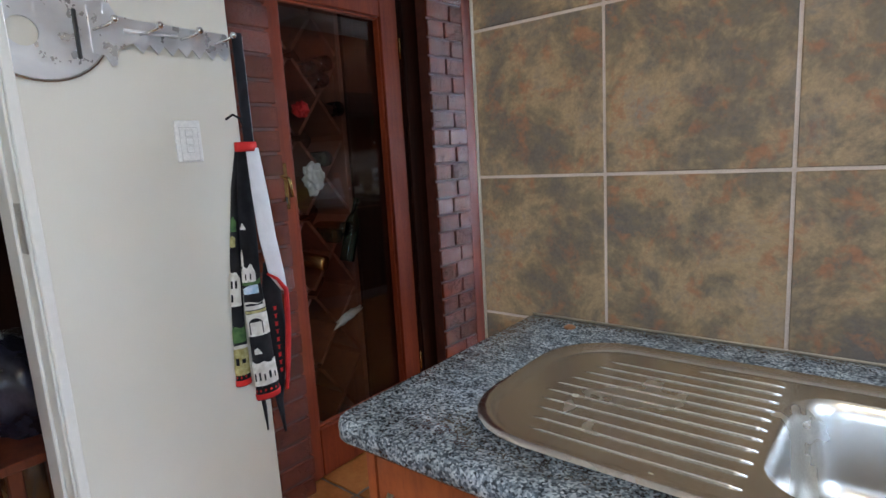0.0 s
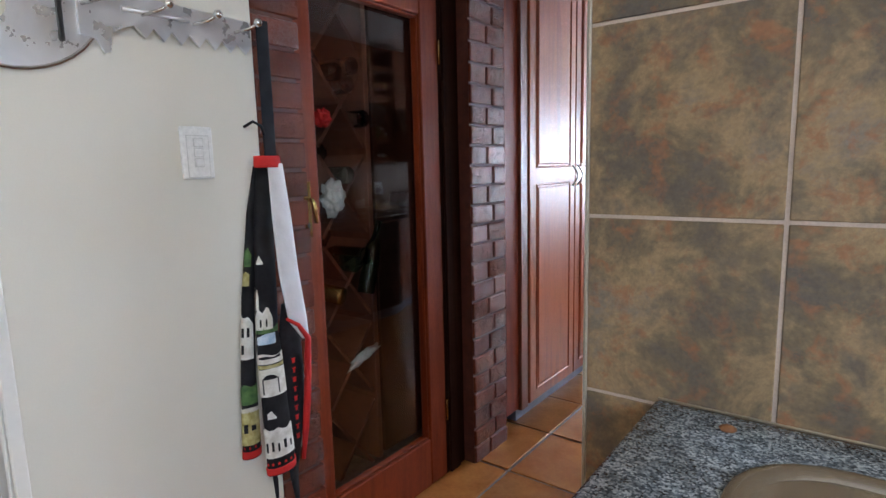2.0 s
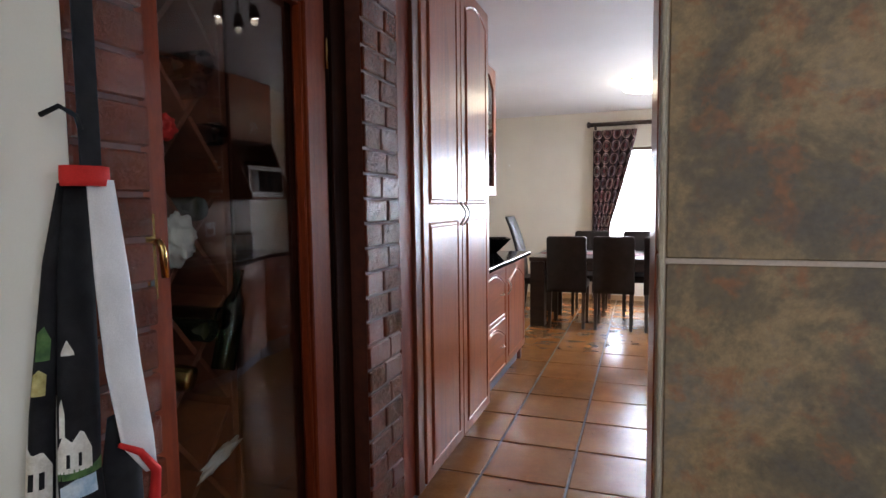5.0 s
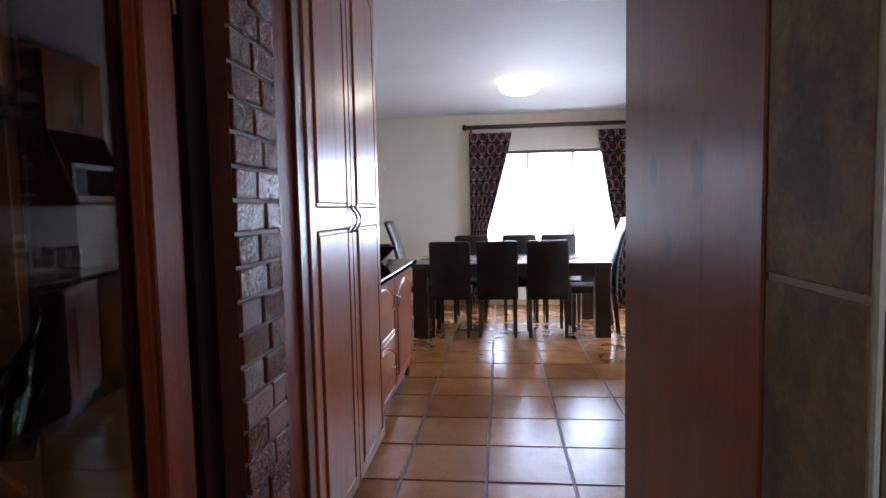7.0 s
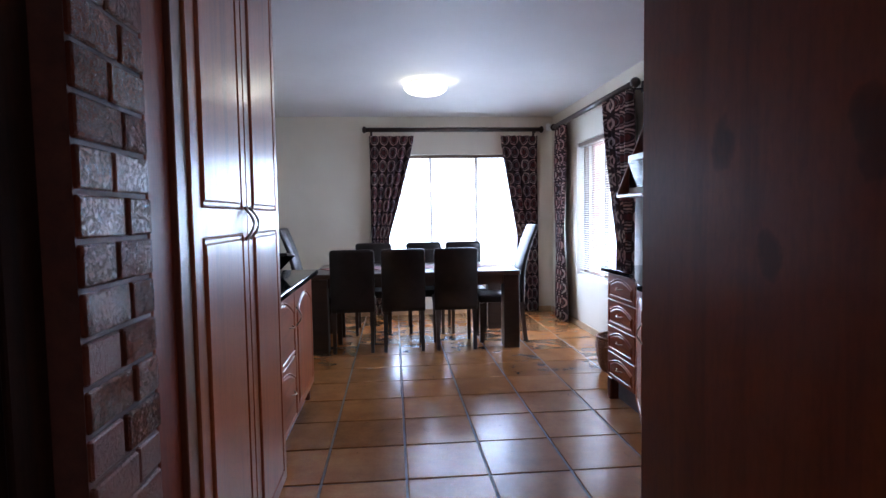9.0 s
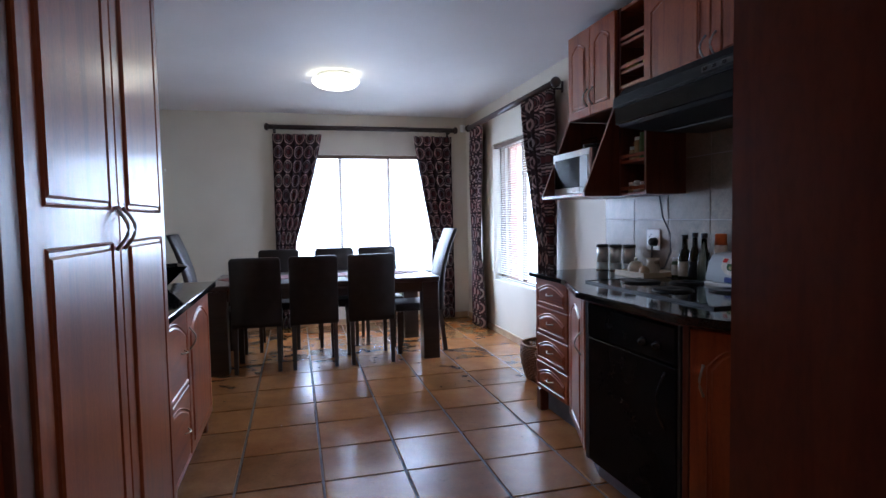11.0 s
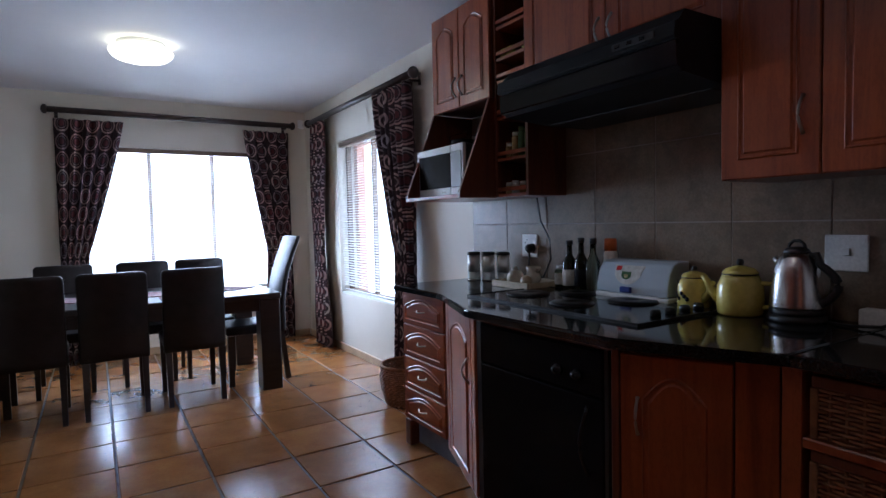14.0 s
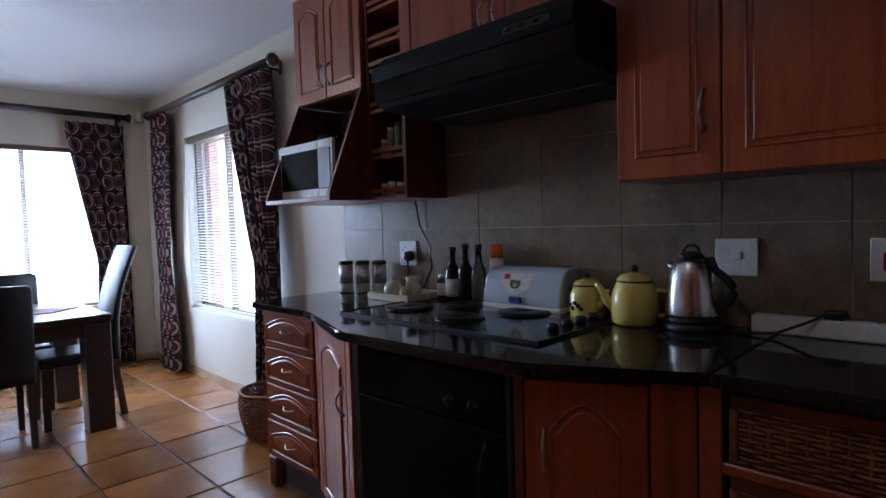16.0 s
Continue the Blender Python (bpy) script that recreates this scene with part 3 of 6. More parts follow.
# display wall unit above the low cabinet
A, B = (-2.12, 3.735), (-2.12, 5.183)
disp = thing("display_cabinet", "cherry-stained wall cabinet with glazed doors", "cabinet", along(A, B, 1.38))
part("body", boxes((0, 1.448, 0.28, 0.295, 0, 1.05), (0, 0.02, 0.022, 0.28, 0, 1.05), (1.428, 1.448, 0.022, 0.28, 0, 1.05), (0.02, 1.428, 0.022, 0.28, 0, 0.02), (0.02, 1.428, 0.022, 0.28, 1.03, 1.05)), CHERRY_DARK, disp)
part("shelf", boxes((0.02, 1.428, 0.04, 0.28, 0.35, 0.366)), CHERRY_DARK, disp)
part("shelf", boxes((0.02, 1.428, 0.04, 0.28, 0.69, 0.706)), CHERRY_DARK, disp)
for i in range(3):
    x = 0.004 + i * 0.481
    d = part("door", boxes((0, 0.075, 0, 0.02, 0, 1.05), (0.403, 0.478, 0, 0.02, 0, 1.05), (0.075, 0.403, 0, 0.02, 0, 0.08), bevel=0.003), CHERRY, disp, m=pose(x, 0, 0))
    head = bmesh.new()
    arc = [(0.403 - 0.328 * k / 12, 0.88 + 0.10 * math.sin(math.pi * k / 12)) for k in range(13)]
    ring = [(0.075, 1.05), (0.403, 1.05)] + arc
    lo = [head.verts.new((px, 0.0, pz)) for px, pz in ring]
    hi = [head.verts.new((px, 0.02, pz)) for px, pz in ring]
    head.faces.new(lo), head.faces.new(hi[::-1])
    for k in range(len(ring)):
        head.faces.new((lo[k], lo[(k + 1) % len(ring)], hi[(k + 1) % len(ring)], hi[k]))
    part("arched_rail", head, CHERRY, d)
    g = part("pane", boxes((0.070, 0.408, 0.008, 0.012, 0.075, 0.975)), GLASS, d)
    g.visible_shadow = False
    part("knob", lathe([(0.0, 0), (0.012, 0.0), (0.013, 0.012), (0.0, 0.02)], 12, m=pose(0, 0, 0, 90)), PEWTER, d, m=pose(0.04, 0, 0.12))

# tall unit behind the tiled wall
tall = thing("larder_unit", "tall unit with a dark stained pine side panel", "cupboard", pose(PX - 0.002, 1.396, 0))
part("side_panel", boxes((0, 0.022, 0, 0.578, 0, 2.42), bevel=0.002), PLANK, tall, "dark red-brown stained pine side panel")
part("body", boxes((0.024, 0.62, 0.004, 0.553, 0.1, 2.42)), CHERRY_DARK, tall)
part("plinth", boxes((0.024, 0.62, 0.004, 0.498, 0, 0.098)), PLINTH, tall)
part("door", front(0.59, 2.29, [(0.07, 0.06, 0.45, 1.0, 0.0), (0.07, 1.17, 0.45, 1.02, 0.06)]), CHERRY, tall, m=pose(0.617, 0.576, 0.12, 0, 0, 180))

# ---- the run under the hob ----
WX = RX - 0.002
P = [(0.17, 4.895), (0.17, 4.43), (-0.015, 3.91), (0.005, 3.215), (0.190, 2.835), (0.204, 1.96)]


def base_unit(name, label, i, z0=0.12, trim=0.012, category="cabinet", wall_a=None, wall_b=None):
    a, b = P[i], P[i + 1]
    u = Vector((b[0] - a[0], b[1] - a[1])).normalized()
    a2, b2 = (a[0] + u.x * trim, a[1] + u.y * trim), (b[0] - u.x * trim, b[1] - u.y * trim)
    nx, ny = -u.y, u.x
    unit = thing(name, label, category, along(a2, b2))
    ins = lambda p, d: (p[0] + nx * d, p[1] + ny * d)
    carcass(unit, [ins(a2, 0.022), ins(b2, 0.022), (WX, wall_b or b2[1]), (WX, wall_a or a2[1])], z0, 0.874, a2, b2)
    carcass_toe = [ins(a2, 0.07), ins(b2, 0.07), (WX, wall_b or b2[1]), (WX, wall_a or a2[1])]
    inv = along(a2, b2).inverted()
    part("plinth", prism([tuple((inv @ Vector((x, y, 0)))[:2]) for x, y in carcass_toe], 0, z0 - 0.002), PLINTH, unit, "dark grey plinth board")
    return unit, span(a2, b2)


drawers, w = base_unit("drawer_unit", "cherry-stained unit of four drawers with arched mouldings", 0, 0.15)
part("foot", boxes((0, 0.06, 0.0, 0.06, 0, 0.148), bevel=0.006), CHERRY_DARK, drawers)
for k in range(4):
    add_drawer(drawers, 0.003, 0.155 + k * 0.180, w - 0.006, 0.176)
angled, w = base_unit("angled_cabinet", "narrow cherry-stained cabinet door set at an angle", 1, wall_a=4.418, wall_b=3.92)
add_door(angled, 0.06, 0.125, w - 0.12, 0.735, [(0.055, 0.05, w - 0.23, 0.63, 0.05)], (w - 0.16, 0.45, True))
part("stile", boxes((0, 0.055, 0, 0.02, 0.125, 0.86), bevel=0.003), CHERRY, angled)
part("stile", boxes((w - 0.055, w, 0, 0.02, 0.125, 0.86), bevel=0.003), CHERRY, angled)
oven, w = base_unit("dishwasher", "black under-counter dishwasher with round knobs", 2, 0.10, category="dishwasher")
part("door", boxes((0.03, w - 0.03, -0.004, 0.02, 0.105, 0.70), bevel=0.005), DISHBLACK, oven, "glossy black door")
part("control_panel", boxes((0.03, w - 0.03, -0.008, 0.02, 0.705, 0.855), bevel=0.006), DISHBLACK, oven)
for x in (w - 0.21, w - 0.125):
    part("knob", lathe([(0.019, 0), (0.019, 0.012), (0.015, 0.016), (0.013, 0.026), (0.0, 0.03)], 18, m=pose(0, 0, 0, 90)), BLACKGLOSS, oven, "black knob with a chrome ring", pose(x, -0.008, 0.765))
part("handle", bow_handle(0.22, 0.04, 0.007), BLACKGLOSS, oven, m=pose(w - 0.09, -0.004, 0.45))
part("stile", boxes((0, 0.028, 0, 0.02, 0.105, 0.86)), BLACKMATT, oven)
part("top_rail", boxes((0, w, -0.002, 0.02, 0.862, 0.8755), bevel=0.002), CHERRY_DARK, oven, "dark cherry-stained rail under the worktop")
part("stile", boxes((w - 0.028, w - 0.014, 0, 0.02, 0.105, 0.86)), BLACKMATT, oven)
diag, w = base_unit("corner_cabinet", "cherry-stained corner cabinet with one arched door", 3)
add_door(diag, 0.003, 0.125, w - 0.10, 0.735, [(0.06, 0.05, w - 0.22, 0.63, 0.07)], (0.05, 0.50, True))
part("stile", boxes((w - 0.092, w + 0.012, 0, 0.02, 0.125, 0.872), bevel=0.003), CHERRY, diag)
part("stile", boxes((-0.024, -0.001, 0.001, 0.02, 0.105, 0.872), bevel=0.003), CHERRY_DARK, diag)
bask = thing("basket_unit", "open cherry-stained unit that holds wicker baskets", "cabinet", along(P[4], P[5]))
w = span(P[4], P[5])
for name, row in (("side_panel", (0.002, 0.05, 0, 0.36, 0.0, 0.874)), ("side_panel", (w - 0.03, w, 0, 0.36, 0, 0.874)), ("back_panel", (0.05, w - 0.03, 0.33, 0.36, 0, 0.874)), ("top_rail", (0.05, w - 0.03, 0.06, 0.33, 0.84, 0.874)), ("shelf", (0.05, w - 0.03, 0, 0.33, 0.1, 0.12)), ("shelf", (0.05, w - 0.03, 0, 0.33, 0.47, 0.49))):
    part(name, boxes(row, bevel=0.002), CHERRY, bask)
top_pts = [(WX, 4.925), (0.14, 4.925), (0.14, 4.46), (0.115, 4.36), (-0.045, 3.94), (-0.052, 3.89), (-0.030, 3.215), (-0.020, 3.175), (0.145, 2.842), (0.165, 2.800), (0.178, 1.96), (WX, 1.96)]
joint = [k for k, p in enumerate(top_pts) if p[1] == 2.800][0]
bench = thing("worktop", "polished black granite worktop that bulges round the hob", "worktop", pose(0, 0, 0.877))
part("slab", prism(top_pts[:joint] + [(0.164, 2.802), (WX, 2.802)], 0, 0.0315, 0.009), BLACKGRANITE, bench)
part("slab", prism([(0.165, 2.800), (0.178, 1.96), (WX, 1.96), (WX, 2.800)], 0, 0.0315, 0.009), BLACKGRANITE, bench)

# ---- wall cabinets ----
A, B = (0.492, 5.03), (0.492, 4.455)
cab = thing("wall_cabinet", "cherry-stained wall cabinet with two arched doors", "cabinet", along(A, B, 1.905))
w = span(A, B)
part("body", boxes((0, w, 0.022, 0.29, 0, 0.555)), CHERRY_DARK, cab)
for k in range(2):
    add_door(cab, 0.003 + k * w / 2, 0.0, w / 2 - 0.005, 0.555, [(0.05, 0.05, w / 2 - 0.105, 0.43, 0.04)], ((w / 2 - 0.035) if k == 0 else 0.03, 0.06, True))
niche = thing("microwave_shelf", "open cherry-stained niche with slanted sides", "shelf", along(A, B, 1.38))
for x in (0.0, w - 0.018):
    bm = bmesh.new()
    side = [(-0.20, 0.0), (0.29, 0.0), (0.29, 0.522), (0.0, 0.522), (-0.20, 0.03)]
    lo = [bm.verts.new((x, y, z)) for y, z in side]
    hi = [bm.verts.new((x + 0.018, y, z)) for y, z in side]
    bm.faces.new(lo), bm.faces.new(hi[::-1])
    for i in range(5):
        bm.faces.new((lo[i], lo[(i + 1) % 5], hi[(i + 1) % 5], hi[i]))
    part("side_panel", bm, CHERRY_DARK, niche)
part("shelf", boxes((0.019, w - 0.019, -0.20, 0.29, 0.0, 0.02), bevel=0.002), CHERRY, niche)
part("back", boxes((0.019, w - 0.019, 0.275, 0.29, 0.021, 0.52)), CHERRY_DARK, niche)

rackA, rackB = (0.515, 4.448), (0.515, 4.185)
spice = thing("spice_rack", "narrow open cherry-stained spice shelves", "shelf", along(rackA, rackB, 1.38))
w = span(rackA, rackB)
part("side_panel", boxes((0, 0.018, 0, 0.266, 0, 1.08)), CHERRY_DARK, spice)
part("side_panel", boxes((w - 0.018, w, 0, 0.266, 0, 1.08)), CHERRY_DARK, spice)
part("back", boxes((0.019, w - 0.019, 0.25, 0.266, 0, 1.08)), CHERRY_DARK, spice)
for z in (0.0, 0.185, 0.40, 0.585, 0.70, 0.86, 1.06):
    part("shelf", boxes((0.019, w - 0.019, 0.004, 0.25, z, z + 0.016)), CHERRY, spice)
    if z < 1:
        part("rail", boxes((0.019, w - 0.019, 0.0, 0.012, z + 0.03, z + 0.05), bevel=0.002), CHERRY, spice)

A, B = (0.492, 4.178), (0.492, 3.175)
over = thing("wall_cabinet", "cherry-stained wall cabinet above the cooker hood", "cabinet", along(A, B, 1.905))
w = span(A, B)
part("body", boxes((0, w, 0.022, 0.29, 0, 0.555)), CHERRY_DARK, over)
for k in range(2):
    add_door(over, 0.003 + k * w / 2, 0.0, w / 2 - 0.005, 0.555, [(0.06, 0.06, w / 2 - 0.125, 0.41, 0.05)], ((w / 2 - 0.035) if k == 0 else 0.03, 0.06, True))
A, B = (0.458, 3.167), (0.458, 1.96)
right = thing("wall_cabinet", "long cherry-stained wall cabinet with panelled doors", "cabinet", along(A, B, 1.372))
w = span(A, B)
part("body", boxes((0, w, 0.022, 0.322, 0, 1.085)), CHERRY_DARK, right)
x = 0.003
for dw, hx in ((0.295, 0.25), (0.45, 0.41), (0.45, 0.035)):
    add_door(right, x, 0.0, dw, 1.085, [(0.055, 0.06, dw - 0.11, 0.96, 0.04)], (hx, 0.12, True))
    x += dw + 0.004

# cooker hood
A, B = (0.228, 4.05), (0.228, 3.172)
hood = thing("cooker_hood", "black slanted cooker hood under the cabinet", "cooker hood", along(A, B, 1.70))
w = span(A, B)


def extruded(prof, x0, x1):
    """A shape of profile rows y, z, along x."""
    bm = bmesh.new()
    lo = [bm.verts.new((x0, y, z)) for y, z in prof]
    hi = [bm.verts.new((x1, y, z)) for y, z in prof]
    bm.faces.new(lo), bm.faces.new(hi[::-1])
    for i in range(len(prof)):
        bm.faces.new((lo[i], lo[(i + 1) % len(prof)], hi[(i + 1) % len(prof)], hi[i]))
    return bm


part("body", extruded([(0.545, 0.202), (0.06, 0.202), (0.024, 0.160), (0.024, 0.108), (0.030, 0.022), (0.045, 0.010), (0.26, -0.008), (0.545, -0.008)], 0.004, w - 0.004), HOODBLACK, hood)
part("front_panel", extruded([(0.023, 0.162), (0.006, 0.156), (0.0, 0.112), (0.008, 0.104), (0.023, 0.106)], 0, w), HOODBLACK, hood, "black visor strip")
part("visor_lip", extruded([(0.023, 0.101), (0.010, 0.098), (0.016, 0.028), (0.023, 0.022)], 0.002, w - 0.002), BLACKGLOSS, hood, "glossier black lower visor")
part("switch_strip", boxes((w - 0.24, w - 0.07, -0.003, 0.004, 0.122, 0.144), bevel=0.002), BLACKMATT, hood)
for k in range(3):
    part("slide_switch", boxes((w - 0.225 + k * 0.05, w - 0.205 + k * 0.05, -0.006, -0.0032, 0.127, 0.139), bevel=0.001), BLACKGLOSS, hood, "small black slide switch")
part("grease_filter", boxes((0.05, w - 0.05, 0.27, 0.52, -0.014, -0.010)), BLACKMATT, hood, "dark grease filter")

# ---- sink counter ----
ZS = 0.888


def rounded(x0, x1, y0, y1, r, n=6):
    """A rectangle with round corners, anticlockwise."""
    pts = []
    for cx, cy, a0 in ((x1 - r, y0 + r, -90), (x1 - r, y1 - r, 0), (x0 + r, y1 - r, 90), (x0 + r, y0 + r, 180)):
        for i in range(n + 1):
            a = radians(a0 + 90 * i / n)
            pts.append((cx + r * math.cos(a), cy + r * math.sin(a)))
    return pts


def loops_mesh(loops, close_last=True):
    """Skins a row of equal-length outlines: each a list of x, y, z."""
    bm = bmesh.new()
    rings = [[bm.verts.new(p) for p in l] for l in loops]
    n = len(rings[0])
    for a, b in zip(rings, rings[1:]):
        for i in range(n):
            f = bm.faces.new((a[i], a[(i + 1) % n], b[(i + 1) % n], b[i]))
            f.smooth = True
    if close_last:
        bm.faces.new(rings[-1])
    return bm


def sink_top():
    """The granite slab, one piece, with the opening for the sink cut through it."""
    def edge(d, z):
        pts = []
        for cx, cy, a0, r in ((1.0, 0.585, -90, 0.012), (1.0, TY, 0, 0.012), (-0.775, TY, 90, 0.012), (-0.775, 0.585, 180, 0.04)):
            sx, sy = (1 if cx > 0 else -1), (1 if cy > 1 else -1)
            for i in range(7):
                a = radians(a0 + 15 * i)
                pts.append((cx - sx * r + (r - d) * math.cos(a), cy - sy * r + (r - d) * math.sin(a), z))
        return pts
    hole = rounded(-0.598, 0.321, 0.686, 1.111, 0.13)
    return loops_mesh([[(x, y, ZS - 0.038) for x, y in hole], edge(0.006, ZS - 0.038), edge(0.0, ZS - 0.030), edge(0.0, ZS - 0.010), edge(0.003, ZS - 0.003), edge(0.010, ZS), [(x, y, ZS) for x, y in hole], [(x, y, ZS - 0.038) for x, y in hole]], False)


sinkbench = thing("sink_worktop", "polished blue-grey speckled granite worktop round the sink", "worktop")
part("slab", sink_top(), BLUEGRANITE, sinkbench)
part("sealant", tube([(-0.770, TY - 0.001, ZS + 0.0005), (0.998, TY - 0.001, ZS + 0.0005)], 0.0025, 6), TRIMSTRIP, sinkbench, "pale sealant line along the tiles")
sink = thing("sink", "stainless steel sink with a ribbed drainer and a bowl", "sink", pose(0, 0, ZS))
S0, S1, S2, S3 = -0.612, 0.335, 0.672, 1.125
rim = [[(x, y, z) for x, y in rounded(S0 + d, S1 - d, S2 + d, S3 - d, r)] for d, r, z in ((0.0, 0.14, 0.0005), (0.003, 0.139, 0.005), (0.016, 0.13, 0.006), (0.028, 0.12, -0.004))]
part("rim", loops_mesh(rim, False), STEEL, sink)
# drainer plate, and a bowl let into it
plate = bmesh.new()
plate_pts = rounded(S0 + 0.028, S1 - 0.028, S2 + 0.028, S3 - 0.028, 0.12)
bowl_pts = rounded(-0.20, 0.25, 0.745, 1.06, 0.07)
ring_a = [plate.verts.new((x, y, -0.004)) for x, y in plate_pts]
ring_b = [plate.verts.new((x, y, -0.006)) for x, y in bowl_pts]
for i in range(len(ring_a)):
    plate.faces.new((ring_a[i], ring_a[(i + 1) % len(ring_a)], ring_b[(i + 1) % len(ring_b)], ring_b[i]))
part("drainer", plate, STEEL, sink, "stainless drainer plate")
for k in range(11):
    y = 0.735 + k * 0.0335
    x0 = -0.545 + 0.05 * abs(k - 4.5) / 4.5 + (0.14 if k == 10 else 0)
    part("rib", tube([(x0, y, -0.006), (x0 + 0.02, y, -0.0045), (-0.225, y, -0.0045), (-0.21, y, -0.006)], 0.0022, 8), STEEL, sink)
bowl = [[(x, y, z) for x, y in rounded(-0.20 + d, 0.25 - d, 0.745 + d, 1.06 - d, max(0.02, 0.07 - d * 0.2))] for d, z in ((0.0, -0.006), (0.006, -0.012), (0.012, -0.03), (0.022, -0.12), (0.035, -0.15), (0.06, -0.16))]
part("bowl", loops_mesh(bowl), STEEL, sink, "brushed steel bowl")
part("drain", lathe([(0.035, 0.0), (0.033, 0.003), (0.02, 0.001), (0.0, 0.001)], 20), CHROME, sink, m=pose(0.02, 0.90, -0.159))
sinkcab = thing("sink_cabinet", "cherry-stained cabinet under the sink worktop", "cabinet", pose(-0.735, 0.625, 0))
part("side_panel", boxes((0, 0.018, 0, 0.61, 0.1, ZS - 0.04)), CHERRY, sinkcab)
part("body", boxes((0.018, 1.73, 0.022, 0.045, 0.1, ZS - 0.04), (0.018, 1.73, 0.05, 0.61, 0.1, 0.12)), CHERRY_DARK, sinkcab)
part("plinth", boxes((0.02, 1.73, 0.06, 0.6, 0, 0.098)), PLINTH, sinkcab)
for k in range(3):
    add_door(sinkcab, 0.02 + k * 0.57, 0.105, 0.565, 0.735, [(0.06, 0.05, 0.445, 0.63, 0.07)], (0.03, 0.55, True))
solid("crumb", lathe([(0.0, 0), (0.012, 0.001), (0.014, 0.004), (0.008, 0.008), (0.0, 0.009)], 9), WICKER, "small brown scrap lying on the granite", "scrap", pose(-0.64, 1.17, ZS, 0, 0, 30))

# ---- dining ----
def table():
    t = thing("dining_table", "long dark-stained dining table with square block legs", "table", pose(-1.08, 6.93, 0))
    part("tabletop", boxes((-0.99, 0.99, -0.54, 0.54, 0.70, 0.745), bevel=0.006), TABLEWOOD, t)
    part("apron", boxes((-0.85, 0.85, -0.50, -0.47, 0.61, 0.698), (-0.85, 0.85, 0.47, 0.50, 0.61, 0.698), (-0.94, -0.91, -0.4, 0.4, 0.61, 0.698), (0.91, 0.94, -0.4, 0.4, 0.61, 0.698)), TABLEWOOD, t)
    for x in (-0.98, 0.83):
        for y in (-0.535, 0.385):
            part("leg", boxes((x, x + 0.15, y, y + 0.15, 0, 0.698), bevel=0.005), TABLEWOOD, t)


table()


def chair_back(w, z0, z1, lean, thick, taper=0.0, curl=0.0, n=12):
    """An upholstered back with a rounded top; it leans to -y and may curl."""
    bm = bmesh.new()
    rows = []
    round_r = 0.032
    steps = [i / n * (1 - round_r / (z1 - z0)) for i in range(n + 1)] + [1 - round_r / (z1 - z0) * (1 - math.sin(math.radians(a))) for a in (18, 36, 54, 68, 80, 90)]
    for u in steps:
        z = z0 + (z1 - z0) * u
        y = -lean * u + curl * math.sin(math.pi * u) - 0.3 * curl * u
        rise = max(0.0, round_r - (1 - u) * (z1 - z0))
        edge = round_r - math.sqrt(max(0.0, round_r ** 2 - rise ** 2))
        hw = w / 2 - taper * (1 - u) - edge
        th = thick * (1 - 0.35 * u)
        rows.append([bm.verts.new((sx * (hw - cx), y + sy * th / 2, z)) for sx, sy, cx in
                     ((-1, -1, 0.012), (1, -1, 0.012), (1, -0.5, 0), (1, 0.5, 0), (1, 1, 0.012), (-1, 1, 0.012), (-1, 0.5, 0), (-1, -0.5, 0))])
    for a, b in zip(rows, rows[1:]):
        for k in range(8):
            f = bm.faces.new((a[k], a[(k + 1) % 8], b[(k + 1) % 8], b[k]))
            f.smooth = True
    bm.faces.new(rows[0][::-1]), bm.faces.new(rows[-1])
    return bm


def chair(name, label, tall, m, group):
    c = thing(name, label, "chair", m, group)
    w = 0.40
    part("seat", boxes((-w / 2, w / 2, -0.19, 0.24, 0.40, 0.475), bevel=0.02, seg=3), LEATHER, c)
    if tall:
        part("backrest", chair_back(0.41, 0.40, 1.17, 0.14, 0.05, 0.0, 0.05, 16), LEATHER, c, m=pose(0, -0.20, 0))
    else:
        part("backrest", chair_back(0.41, 0.38, 0.97, 0.06, 0.065), LEATHER, c, m=pose(0, -0.19, 0))
    for x in (-w / 2 + 0.005, w / 2 - 0.045):
        for y, back in ((-0.205, True), (0.19, False)):
            bm = boxes((x, x + 0.04, y, y + 0.042, 0, 0.40))
            for v in bm.verts:
                if v.co.z < 0.1:
                    v.co.x = x + 0.02 + (v.co.x - x - 0.02) * 0.75
                    v.co.y += -0.05 if back else 0.0
            part("leg", bm, TABLEWOOD, c)
    return c


side = chair("dining_chair", "dark brown leather dining chair with a straight back", False, pose(-1.678, 6.63, 0), "chairs round the table")
for x in (-1.205, -0.709):
    copy_thing(side, pose(x, 6.63, 0))
for x in (-1.52, -0.946, -0.485):
    copy_thing(side, pose(x, 7.38, 0, 0, 0, 180))
high = chair("dining_chair", "dark leather dining chair with a high curved back", True, pose(-0.215, 6.83, 0, 0, 0, 90), "chairs round the table")
copy_thing(high, pose(-2.05, 6.95, 0, 0, 0, -90))

# ceiling lamp
cl = thing("ceiling_light", "lit round opal glass ceiling light", "ceiling light", pose(-0.962, 6.47, H))
part("base", lathe([(0.0, -0.001), (0.15, -0.001), (0.155, -0.012), (0.15, -0.05), (0.0, -0.051)], 28), WHITEPLASTIC, cl)
part("shade", lathe([(0.155, -0.040), (0.195, -0.050), (0.201, -0.060), (0.190, -0.080), (0.165, -0.102), (0.105, -0.120), (0.045, -0.128), (0.0, -0.129)], 32), LAMPGLASS, cl, "glowing opal glass bowl").visible_shadow = False


copy_thing(cl, pose(0.15, -0.35, H))


